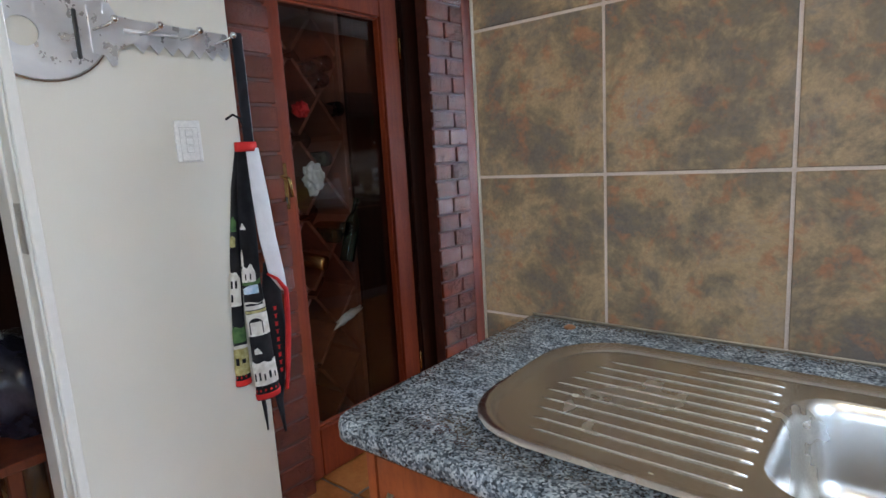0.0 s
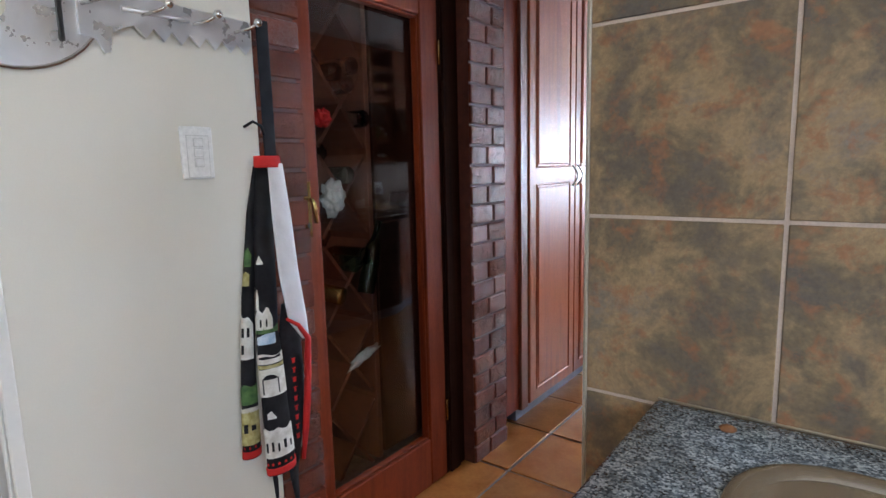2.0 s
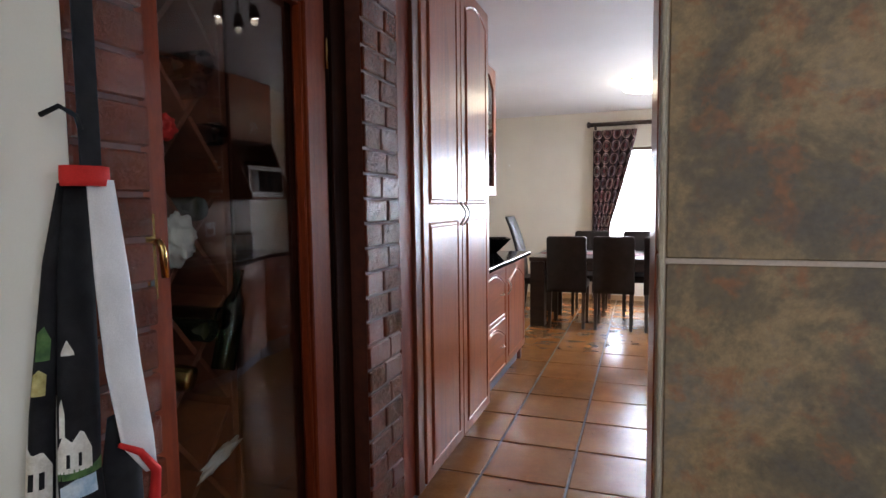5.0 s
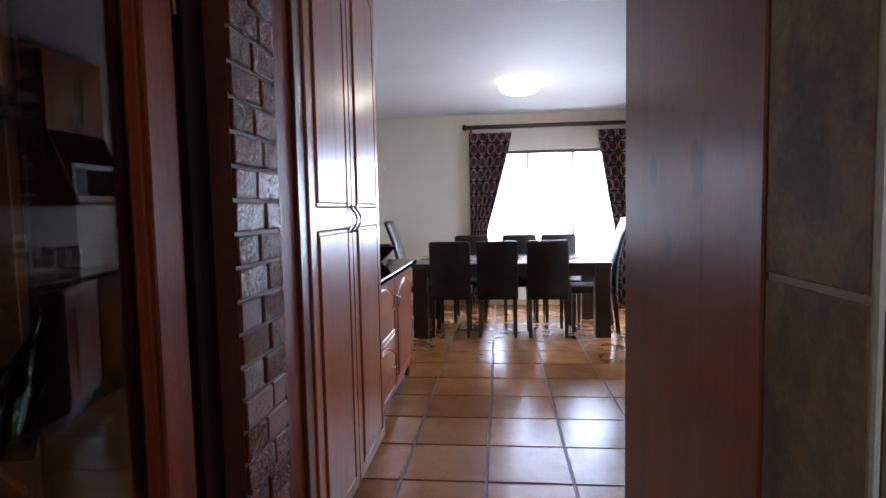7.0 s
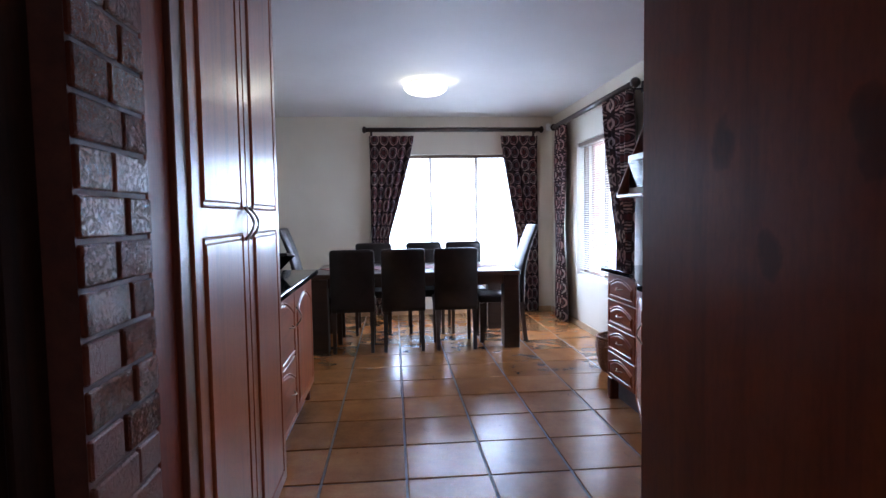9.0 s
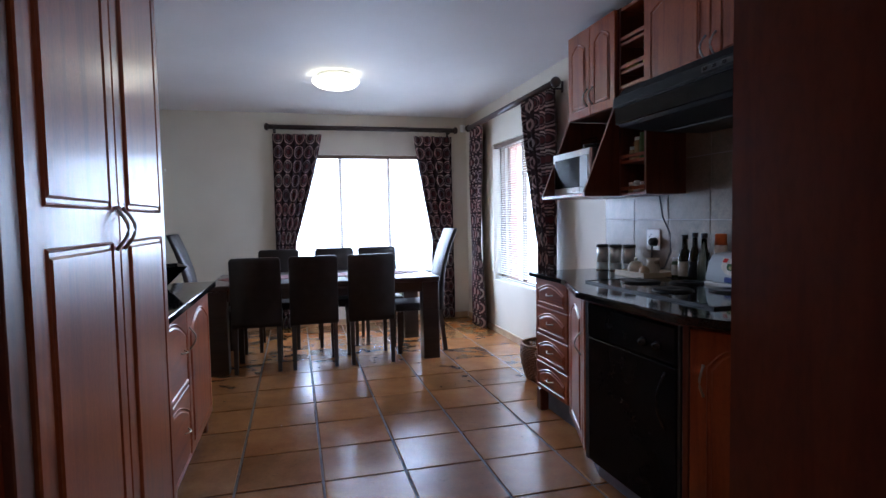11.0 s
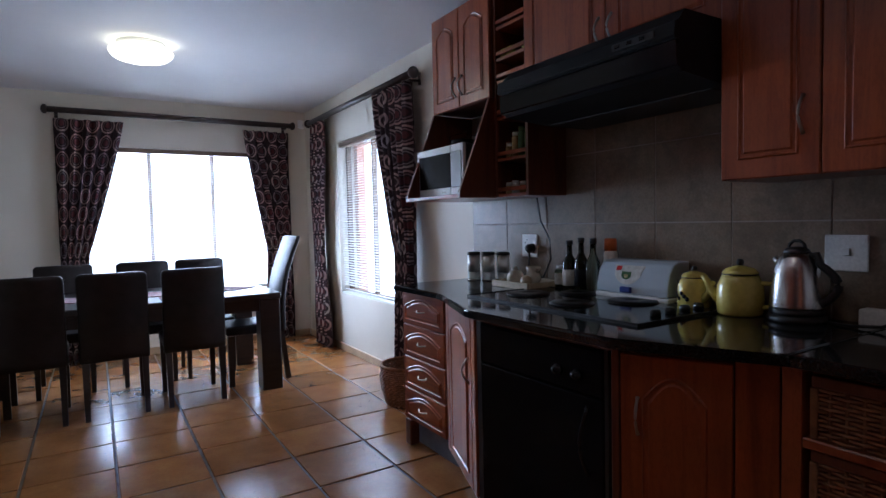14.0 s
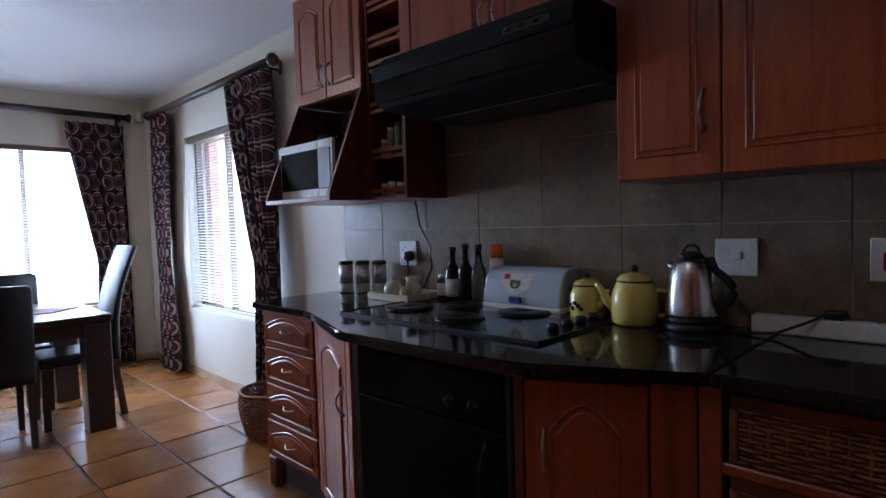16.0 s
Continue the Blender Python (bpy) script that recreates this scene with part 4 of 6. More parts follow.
# ---- windows, blinds and curtains ----
def window(name, m, w, h, bars, label):
    """A metal window in its opening, with its lower left corner at the origin, facing -y."""
    win = thing(name, label, "window", m)
    win["kind"] = "structure"
    part("window_frame", boxes((0, w, 0, 0.05, 0, 0.04), (0, w, 0, 0.05, h - 0.04, h), (0, 0.04, 0, 0.05, 0.04, h - 0.04), (w - 0.04, w, 0, 0.05, 0.04, h - 0.04), bevel=0.003), ALU, win)
    xs = [0.04] + bars + [w - 0.04]
    for b in bars:
        part("mullion", boxes((b - 0.02, b + 0.02, 0, 0.05, 0.04, h - 0.04), bevel=0.003), ALU, win)
    for x0, x1 in zip(xs, xs[1:]):
        p = part("pane", boxes((x0, x1, 0.022, 0.028, 0.04, h - 0.04)), GLASS, win)
        p.visible_shadow = False
    part("window_sill", boxes((0, w, -0.08, -0.002, -0.012, 0.012), bevel=0.003), WHITETRIM, win)


def blind(m, w, h, label):
    """A venetian blind: head rail, slats, foot rail, cords; hangs down from the origin."""
    b = thing("venetian_blind", label, "blind", m)
    part("head_rail", boxes((0, w, -0.02, 0.02, -0.042, 0), bevel=0.003), ALU, b, "brown head rail")
    part("foot_rail", boxes((0, w, -0.012, 0.012, -h, -h + 0.015), bevel=0.003), BLIND, b)
    bm = bmesh.new()
    rows = [[bm.verts.new((x, y, z)) for x in (0.004, w - 0.004)] for y, z in ((-0.0125, -0.0016), (-0.005, 0.001), (0.005, 0.001), (0.0125, -0.0016))]
    for p, q in zip(rows, rows[1:]):
        bm.faces.new((p[0], p[1], q[1], q[0]))
    me = mesh_of("slat", bm, BLIND)
    n = int((h - 0.06) / 0.024)
    pieces("slat", me, b, [pose(0, 0, -0.05 - i * 0.024, 19) for i in range(n)])
    for x in (0.15, w - 0.15):
        part("cord", tube([(x, -0.014, -0.03), (x, -0.014, -h)], 0.0012, 5), BLIND, b)


window("window_1", pose(-1.38, BY + 0.085, 0.575), 1.765, 1.475, [0.585, 1.175], "bronze aluminium window of the dining room")
blind(pose(-1.37, BY + 0.035, 2.045), 1.745, 1.44, "white venetian blind in the dining room window")
window("window_2", pose(RX + 0.085, 7.36, 0.575, 0, 0, -90), 1.24, 1.485, [0.62], "bronze aluminium side window of the dining room")
blind(pose(RX + 0.035, 7.35, 2.055, 0, 0, -90), 1.22, 1.45, "white venetian blind in the side window")
FACEBRICK = mottled("pink_face_brick", (0.36, 0.17, 0.11), (0.52, 0.27, 0.18), 14, 0.7, 0.3, 90)
structure("window_reveal", boxes((RX + 0.175, RX + 0.262, 7.27, 7.356, 0.58, 2.055), (RX + 0.175, RX + 0.262, 6.125, 7.268, 2.02, 2.055), bevel=0.004), FACEBRICK, "pink face brick edge outside the side window", "brick edge")
window("window_3", pose(1.03, 0.55, 0.95, 0, 0, -90), 1.42, 1.15, [0.71], "unseen white daylight window of the scullery")
# Assumed back window, out of view, added as an opening for the fill.
window("window_4", pose(0.96, -1.43, 0.95, 0, 0, 180), 1.16, 1.15, [0.58], "unseen white daylight window of the scullery")


def curtain(m, w_top, w_tie, side, label, z_top=2.27, z_tie=1.0, w_low=None):
    """A gathered curtain from z_top to the floor; its inner edge is drawn back to the outer one at tie height. side: +1 when the outer edge is at +x."""
    c = thing("curtain", label, "curtain", m, "dining room curtains")
    bm = bmesh.new()
    uv = bm.loops.layers.uv.new("UVMap")
    nu, nv, folds = 72, 36, 6
    w_low = w_low or w_tie * 1.1
    grid, uvs = [], {}
    for j in range(nv + 1):
        z = z_top + (0.02 - z_top) * j / nv
        if z > z_tie:
            s = (z_top - z) / (z_top - z_tie)
            w = w_top + (w_tie - w_top) * s ** 1.15
        else:
            s = (z_tie - z) / z_tie
            w = w_tie + (w_low - w_tie) * math.sin(s * math.pi / 2)
        amp = 0.036 * (0.75 + 0.25 * math.sin(j * 0.21))
        row = []
        for i in range(nu + 1):
            u = i / nu
            ph = 2 * math.pi * folds * u + 0.5 * math.sin(j * 0.16 + u * 9)
            x = -side * w * u
            y = amp * math.sin(ph) + 0.008 * math.sin(3.1 * ph + j * 0.2)
            v = bm.verts.new((x, y, z))
            uvs[v] = (u * w_top * 1.35, z)
            row.append(v)
        grid.append(row)
    for a, b in zip(grid, grid[1:]):
        for i in range(nu):
            f = bm.faces.new((a[i], a[i + 1], b[i + 1], b[i]))
            f.smooth = True
            for l in f.loops:
                l[uv].uv = uvs[l.vert]
    ob = part("cloth", bm, CURTAIN, c)
    th = ob.modifiers.new("thickness", "SOLIDIFY")
    th.thickness = 0.003


def rod(m, w, label):
    r = thing("curtain_rod", label, "curtain rod", m)
    part("pole", tube([(0, 0, 0), (w, 0, 0)], 0.027, 14), RODWOOD, r)
    for x, d in ((0, -1), (w, 1)):
        part("finial", lathe([(0.028, 0), (0.042, 0.012), (0.042, 0.030), (0.026, 0.044), (0.0, 0.05)], 14, m=pose(x, 0, 0, 0, 90 * d)), RODWOOD, r)
    for x in (0.06, w - 0.06):
        part("bracket", boxes((x - 0.01, x + 0.01, 0, 0.10, -0.04, -0.027), (x - 0.014, x + 0.014, 0.092, 0.10, -0.06, 0.03)), RODWOOD, r)


rod(pose(-1.60, BY - 0.11, 2.345), 2.19, "dark wooden curtain pole above the dining window")
rod(pose(RX - 0.11, 7.86, 2.32, 0, 0, -90), 2.25, "dark wooden curtain pole above the side window")
curtain(pose(-1.56, BY - 0.10, 0), 0.55, 0.22, -1, "dark ring-patterned curtain drawn back beside the dining window")
curtain(pose(0.56, BY - 0.10, 0), 0.48, 0.27, 1, "dark ring-patterned curtain drawn back beside the dining window")
curtain(pose(RX - 0.10, 7.82, 0, 0, 0, -90), 0.36, 0.24, -1, "dark ring-patterned curtain at the side window", 2.29, w_low=0.40)
curtain(pose(RX - 0.10, 5.66, 0, 0, 0, -90), 0.62, 0.28, 1, "dark ring-patterned curtain at the side window", 2.29)


# ---- things on the scullery wall ----
RED = mottled("red_cotton", (0.45, 0.02, 0.02), (0.60, 0.035, 0.03), 20, 0.8, 0.2, 500)
BLACKCLOTH = mottled("black_cotton", (0.010, 0.010, 0.012), (0.022, 0.022, 0.026), 20, 0.85, 0.2, 500)
WHITECLOTH = mottled("white_cotton", (0.66, 0.66, 0.68), (0.78, 0.78, 0.80), 14, 0.85, 0.2, 500)
for cloth in (RED, BLACKCLOTH, WHITECLOTH):
    cloth.node_tree.nodes["Principled BSDF"].inputs["Specular IOR Level"].default_value = 0.15
PRINT_YELLOW = mottled("printed_yellow", (0.26, 0.22, 0.06), (0.55, 0.50, 0.24), 60, 0.85, 0.1, 300)
PRINT_GREEN = mottled("printed_green", (0.03, 0.09, 0.03), (0.10, 0.20, 0.06), 50, 0.85, 0.1, 300)
PRINT_BLUE = mottled("printed_blue", (0.25, 0.42, 0.60), (0.60, 0.70, 0.78), 40, 0.85, 0.1, 300)
PRINT_CREAM = mottled("printed_cream", (0.55, 0.52, 0.45), (0.80, 0.79, 0.74), 45, 0.85, 0.1, 300)
PAPER = mottled("creased_white_paper", (0.40, 0.41, 0.37), (0.60, 0.61, 0.56), 10, 0.6, 0.3, 60)
PLASTICBAG = mottled("black_plastic_bag", (0.010, 0.010, 0.014), (0.03, 0.03, 0.05), 12, 0.2, 0.4, 60)


def yz_plate(pts, x0, x1):
    """A plate in the wall's plane: pts rows of y, z."""
    bm = bmesh.new()
    lo = [bm.verts.new((x0, y, z)) for y, z in pts]
    hi = [bm.verts.new((x1, y, z)) for y, z in pts]
    n = len(pts)
    bm.faces.new(lo), bm.faces.new(hi[::-1])
    for i in range(n):
        bm.faces.new((lo[i], lo[(i + 1) % n], hi[(i + 1) % n], hi[i]))
    return bm


def key_metal():
    """Hand-beaten, polished aluminium: soft waves and cloudy gloss."""
    m, t, b = material("hand_polished_aluminium", 0.2, 0.7, colour=(0.80, 0.80, 0.80))
    v = coords(t)
    big = noise_of(t, v, 9.0, 3.0, 0.5, 0.6)
    t.links.new(ramp(t, big, [(0.3, (0.66, 0.67, 0.69)), (0.7, (0.84, 0.85, 0.86))]), b.inputs["Base Color"])
    t.links.new(ramp(t, noise_of(t, v, 22.0, 4.0), [(0.35, (0.24,) * 3), (0.7, (0.50,) * 3)]), b.inputs["Roughness"])
    bumped(t, b, big, 0.15, 0.012)
    return m


KEYMETAL = key_metal()
rack = thing("key_rack", "polished metal wall rack shaped like a large key", "key rack", pose(LX, -0.030, -0.018))
cy, cz, r0, n = 0.625, 1.728, 0.178, 40
head = bmesh.new()
hy, hz, hr = 0.592, 1.668, 0.036
rings = []
for x in (0.004, 0.010):
    rings.append([head.verts.new((x, cy + r0 * math.cos(2 * math.pi * i / n), cz + r0 * math.sin(2 * math.pi * i / n))) for i in range(n)])
    rings.append([head.verts.new((x, hy + hr * math.cos(2 * math.pi * i / n), hz + hr * math.sin(2 * math.pi * i / n))) for i in range(n)])
for i in range(n):
    j = (i + 1) % n
    for a, b in ((0, 1), (2, 3), (0, 2), (1, 3)):
        head.faces.new((rings[a][i], rings[a][j], rings[b][j], rings[b][i]))
part("head_plate", head, KEYMETAL, rack)
shank = [(0.745, 1.63), (0.775, 1.625), (0.79, 1.597), (0.802, 1.602), (0.806, 1.640), (0.83, 1.655)]
for k in range(7):
    y = 0.855 + k * 0.042
    shank += [(y, 1.665), (y + 0.022, 1.640)]
shank += [(1.145, 1.66), (1.145, 1.722), (0.86, 1.728), (0.815, 1.735), (0.800, 1.765), (0.786, 1.762), (0.782, 1.735), (0.745, 1.75)]
part("rim", tube([(0.009, cy + r0 * math.cos(2 * math.pi * i / n), cz + r0 * math.sin(2 * math.pi * i / n)) for i in range(n + 1)], 0.0045, 8), CHROME, rack, "bright rounded rim")
part("shank_plate", yz_plate(shank, 0.011, 0.017), KEYMETAL, rack)
# Black strip laid on the plate to paint the dark of its slit.
part("slot_bar", boxes((0.0105, 0.022, 0.707, 0.716, 1.61, 1.735), bevel=0.002), BLACKMATT, rack)
part("rib_bar", tube([(0.018, 0.83, 1.695), (0.020, 0.98, 1.697)], 0.006, 8), KEYMETAL, rack)
for y in (0.788, 0.908, 1.025, 1.135):
    hk = part("hook", tube([(0.016, y - 0.035, 1.690), (0.045, y - 0.012, 1.698), (0.062, y, 1.708)], 0.0042, 8), CHROME, rack)
    part("ball", lathe([(0.0, -0.011), (0.0075, -0.008), (0.011, 0), (0.0075, 0.008), (0.0, 0.011)], 14), CHROME, hk, m=pose(0.066, y + 0.002, 1.712))

# Thin grey sheets paint the gap shade round the switch's inset and rockers.
GAPGREY = mottled("grey_gap_shade", (0.60, 0.60, 0.57), (0.66, 0.66, 0.63), 8, 0.5, 0.0, 80)
switch = thing("light_switch", "white wall switch plate with three rockers", "light switch", pose(LX, 0.950, 1.374))
part("plate", boxes((0.0005, 0.010, -0.041, 0.041, -0.063, 0.063), bevel=0.004, seg=2), WHITEPLASTIC, switch)
part("shadow_gap", boxes((0.0101, 0.0106, -0.029, 0.029, -0.060, 0.042)), GAPGREY, switch)
part("inset", boxes((0.0108, 0.0120, -0.027, 0.027, -0.058, 0.040), bevel=0.001), WHITEPLASTIC, switch)
for z in (0.024, 0.0, -0.024):
    part("rocker_gap", boxes((0.0121, 0.0124, -0.0125, 0.0125, z - 0.0108, z + 0.0108)), GAPGREY, switch)
    part("rocker", boxes((0.0126, 0.0165, -0.0105, 0.0105, z - 0.009, z + 0.009), bevel=0.002), WHITEPLASTIC, switch)
part("hinge", boxes((-0.045, 0.006, 0.4925, 0.4955, 1.10, 1.23), bevel=0.001), PEWTER, thing("door_hinge", "painted-over steel hinge on the white door frame", "hinge", pose(LX, 0, 0.0)))

# apron on the last hook
apron = thing("apron", "black kitchen apron with red trim hung on the key rack", "apron", pose(LX, 0, 0))


def fold(rows, seg=14, grow=0.0):
    """A hanging fold of cloth: rows of height, y of the middle, half width, x of the middle, half depth."""
    loops = []
    for z, y, hw, x, hd in rows:
        loops.append([(x + (hd + grow) * math.cos(2 * math.pi * i / seg), y + (hw + grow) * math.sin(2 * math.pi * i / seg) * (1 + 0.06 * math.sin(z * 31 + i)), z) for i in range(seg)])
    bm = loops_mesh(loops)
    bm.faces.new([v for v in bm.verts if abs(v.co.z - rows[0][0]) < 1e-6][:seg])
    return bm


def row_at(rows, z):
    for a, b in zip(rows, rows[1:]):
        if a[0] >= z >= b[0]:
            k = (a[0] - z) / (a[0] - b[0])
            return [p + (q - p) * k for p, q in zip(a[1:], b[1:])]
    return list(rows[-1][1:] if z < rows[-1][0] else rows[0][1:])


def slice_rows(rows, z1, z0):
    """The stretch of a fold between two heights."""
    return [tuple([z] + row_at(rows, z)) for z in [z1 + (z0 - z1) * i / 4 for i in range(5)]]


def patch(rows, z1, z0, a0, a1, tops=(0.0,), grow=0.0015, n=10):
    """A printed shape on the front of a fold, between two heights and two angles, with an uneven top."""
    bm = bmesh.new()
    grid = []
    for i in range(n + 1):
        u = i / n * (len(tops) - 1)
        k = min(int(u), max(len(tops) - 2, 0))
        top = z1 + (tops[k] + (tops[min(k + 1, len(tops) - 1)] - tops[k]) * (u - k))
        col = []
        for m_ in range(5):
            z = z0 + (top - z0) * m_ / 4
            y, hw, x, hd = row_at(rows, z)
            a = radians(a0 + (a1 - a0) * i / n)
            col.append(bm.verts.new((x + (hd + grow) * math.cos(a), y + (hw + grow) * math.sin(a), z)))
        grid.append(col)
    for p, q in zip(grid, grid[1:]):
        for m_ in range(4):
            bm.faces.new((p[m_], q[m_], q[m_ + 1], p[m_ + 1])).smooth = True
    return bm


MID = [(1.34, 1.105, 0.020, 0.05, 0.012), (1.20, 1.092, 0.028, 0.05, 0.016), (1.00, 1.080, 0.031, 0.055, 0.02), (0.90, 1.074, 0.033, 0.058, 0.02), (0.80, 1.076, 0.036, 0.06, 0.022), (0.62, 1.082, 0.041, 0.062, 0.024), (0.50, 1.088, 0.045, 0.062, 0.025)]
SIDE = [(1.34, 1.094, 0.010, 0.035, 0.008), (1.22, 1.070, 0.014, 0.032, 0.010), (1.00, 1.042, 0.018, 0.03, 0.012), (0.80, 1.026, 0.021, 0.03, 0.014), (0.56, 1.018, 0.026, 0.03, 0.017)]
OUT = [(0.96, 1.150, 0.018, 0.05, 0.012), (0.86, 1.150, 0.040, 0.05, 0.014), (0.72, 1.148, 0.042, 0.05, 0.015), (0.60, 1.142, 0.034, 0.05, 0.014), (0.46, 1.135, 0.014, 0.05, 0.010), (0.34, 1.145, 0.004, 0.05, 0.004)]
LINING = [(1.345, 1.122, 0.022, 0.075, 0.007), (1.20, 1.128, 0.030, 0.08, 0.006), (1.05, 1.138, 0.034, 0.082, 0.006), (0.92, 1.158, 0.030, 0.082, 0.006), (0.86, 1.182, 0.012, 0.08, 0.005)]
part("strap", boxes((0.045, 0.049, 1.112, 1.148, 1.33, 1.708), bevel=0.001), BLACKCLOTH, apron)
part("strap_end", boxes((0.03, 0.034, 1.150, 1.158, 1.33, 1.70)), WHITECLOTH, apron)
part("middle_fold", fold(MID), BLACKCLOTH, apron)
part("side_fold", fold(SIDE), BLACKCLOTH, apron)
part("outer_fold", fold(OUT), BLACKCLOTH, apron)
part("lining", fold(LINING), WHITECLOTH, apron, "white underside of the cloth")
part("tail_lining", fold([(0.74, 1.186, 0.010, 0.048, 0.006), (0.62, 1.180, 0.011, 0.048, 0.006), (0.53, 1.172, 0.010, 0.048, 0.006)]), WHITECLOTH, apron, "white underside of the cloth")
part("collar", fold([(1.365, 1.108, 0.036, 0.062, 0.024), (1.345, 1.108, 0.037, 0.062, 0.025), (1.335, 1.108, 0.036, 0.062, 0.024)]), RED, apron, "red bound edge")
for src, z1, z0 in ((MID, 0.522, 0.502), (SIDE, 0.582, 0.562)):
    part("hem", fold(slice_rows(src, z1, z0), grow=0.0012), RED, apron)
INK = BLACKCLOTH
prints = [
    (MID, 0.63, 0.552, -120, 80, PRINT_CREAM, (0.0, 0.012, 0.0, 0.008, -0.004, 0.01, 0.0)), (MID, 0.802, 0.728, -110, 75, PRINT_CREAM, (0.0, 0.004, 0.0)),
    (MID, 0.842, 0.818, -110, 60, PRINT_CREAM, (0.0, 0.006, -0.004, 0.003)), (MID, 0.815, 0.806, -100, 60, PRINT_YELLOW, (0.0,)),
    (MID, 0.945, 0.912, -95, 5, PRINT_CREAM, (0.0, 0.024, 0.012, 0.03, -0.004)), (MID, 0.912, 0.902, -95, 40, PRINT_GREEN, (0.0, 0.006, 0.0, 0.01)),
    (MID, 0.901, 0.872, -85, 15, PRINT_BLUE, (-0.01, 0.0, 0.0)), (MID, 1.10, 1.085, -75, -35, PRINT_CREAM, (-0.01, 0.008, -0.01)), (MID, 1.01, 0.965, -85, -65, PRINT_CREAM, (0.0, 0.012, -0.01)),
    (MID, 0.68, 0.665, -60, -20, PRINT_CREAM, (0.0, 0.008, -0.012)),
    (SIDE, 0.688, 0.60, -115, 60, PRINT_YELLOW, (0.0, 0.006, 0.0)), (SIDE, 0.70, 0.69, -115, 60, PRINT_CREAM, (0.0, 0.004, 0.0)), (SIDE, 0.755, 0.712, -110, 50, PRINT_GREEN, (0.0, 0.014, 0.004, 0.012)),
    (SIDE, 0.945, 0.835, -110, 20, PRINT_CREAM, (0.02, 0.0, 0.004, -0.02)), (SIDE, 1.12, 1.08, -80, -10, PRINT_GREEN, (0.0, 0.01, -0.01)), (SIDE, 1.06, 1.03, -90, -20, PRINT_YELLOW, (0.0, 0.008, 0.0))]
for src, z1, z0, a0, a1, mat, tops in prints:
    part("printed_house", patch(src, z1, z0, a0, a1, tops), mat, apron)
for src, z1, z0, a0, a1, tops in ((MID, 0.778, 0.735, -70, -62, (0.0,)), (MID, 0.778, 0.735, 0, 6, (0.0,)), (MID, 0.782, 0.776, -70, 6, (-0.006, 0.006, 0.008, 0.006, -0.006)),
                                  (MID, 0.598, 0.570, -80, -68, (0.0,)), (MID, 0.600, 0.572, -52, -42, (0.0,)), (MID, 0.594, 0.570, -28, -20, (0.0,)), (MID, 0.60, 0.574, -4, 8, (0.0,)), (MID, 0.592, 0.572, 24, 34, (0.0,)),
                                  (MID, 0.838, 0.832, -80, 30, (0.0, 0.003, -0.002, 0.003)), (MID, 0.94, 0.92, -60, -50, (0.0,)), (MID, 0.94, 0.92, -30, -22, (0.0,)),
                                  (SIDE, 0.92, 0.895, -80, -55, (0.0,)), (SIDE, 0.92, 0.895, -35, -15, (0.0,)), (SIDE, 0.875, 0.85, -80, -55, (0.0,)), (SIDE, 0.66, 0.635, -70, -40, (0.0,)), (SIDE, 0.655, 0.64, -20, 10, (0.0,))):
    part("printed_window", patch(src, z1, z0, a0, a1, tops, 0.0026, 6), INK, apron)
for src, z, angles in ((MID, 0.534, (-80, -55, -30, -5, 20, 45)), (SIDE, 0.592, (-70, -35, 0))):
    for a in angles:
        part("printed_mark", patch(src, z + 0.003, z - 0.003, a - 5, a + 5, (0.0, 0.003, 0.0), 0.002, 4), RED, apron)
part("binding", tube([(0.092, 1.115, 0.93), (0.094, 1.150, 0.905), (0.090, 1.183, 0.86), (0.072, 1.192, 0.80), (0.070, 1.186, 0.70), (0.068, 1.174, 0.60), (0.066, 1.160, 0.50)], [0.004, 0.006, 0.008, 0.010, 0.011, 0.010, 0.006], 8), RED, apron, "red binding")
for k in range(9):
    z = 0.80 - k * 0.028
    d = 0.003 if k % 2 else 0.005
    part("printed_mark", boxes((0.0655, 0.0668, 1.146 - d, 1.146 + d, z - 0.007, z + 0.004), (0.0655, 0.0668, 1.146 - 0.0065, 1.146 + 0.0065, z + 0.0045, z + 0.0075), bevel=0.0004), RED, apron)
part("tie", tube([(0.04, 1.07, 0.56), (0.042, 1.078, 0.46), (0.04, 1.082, 0.37)], [0.007, 0.007, 0.003], 6), BLACKCLOTH, apron)
part("loop", tube([(0.02, 1.075, 1.44), (0.05, 1.082, 1.452), (0.06, 1.10, 1.44), (0.058, 1.108, 1.42)], 0.004, 6), BLACKCLOTH, apron)

# pantry door furniture
dh = part("lock_plate", boxes((0.0532, 0.0562, 0.085, 0.112, 1.12, 1.29), bevel=0.001), BRASS, door, "worn brass lock plate", pose(0, -0.060, -0.008))
part("lever", tube([(0.055, 0.098, 1.235), (0.078, 0.098, 1.235), (0.084, 0.099, 1.226), (0.084, 0.104, 1.165)], 0.0075, 10), BRASS, dh, "brass lever handle")
part("keyhole", boxes((0.0563, 0.0575, 0.094, 0.102, 1.14, 1.165)), BLACKMATT, dh)
for z in (0.25, 1.71):
    part("hinge", tube([(0.057, 0.717, z), (0.057, 0.717, z + 0.09)], 0.004, 8), BRASS, door)


def crumpled(sx, sy, sz, seed, rough=0.35, sub=3):
    """A crumpled bag or cloth."""
    bm = bmesh.new()
    bmesh.ops.create_icosphere(bm, subdivisions=sub, radius=1)
    for v in bm.verts:
        d = v.co.normalized()
        k = 1 + rough * noise.noise(d * 2.3 + Vector((seed, 0, 0))) + 0.5 * rough * noise.noise(d * 6 + Vector((0, seed, 0)))
        v.co = Vector((d.x * sx * k, d.y * sy * k, d.z * sz * k))
    for f in bm.faces:
        f.smooth = True
    return bm


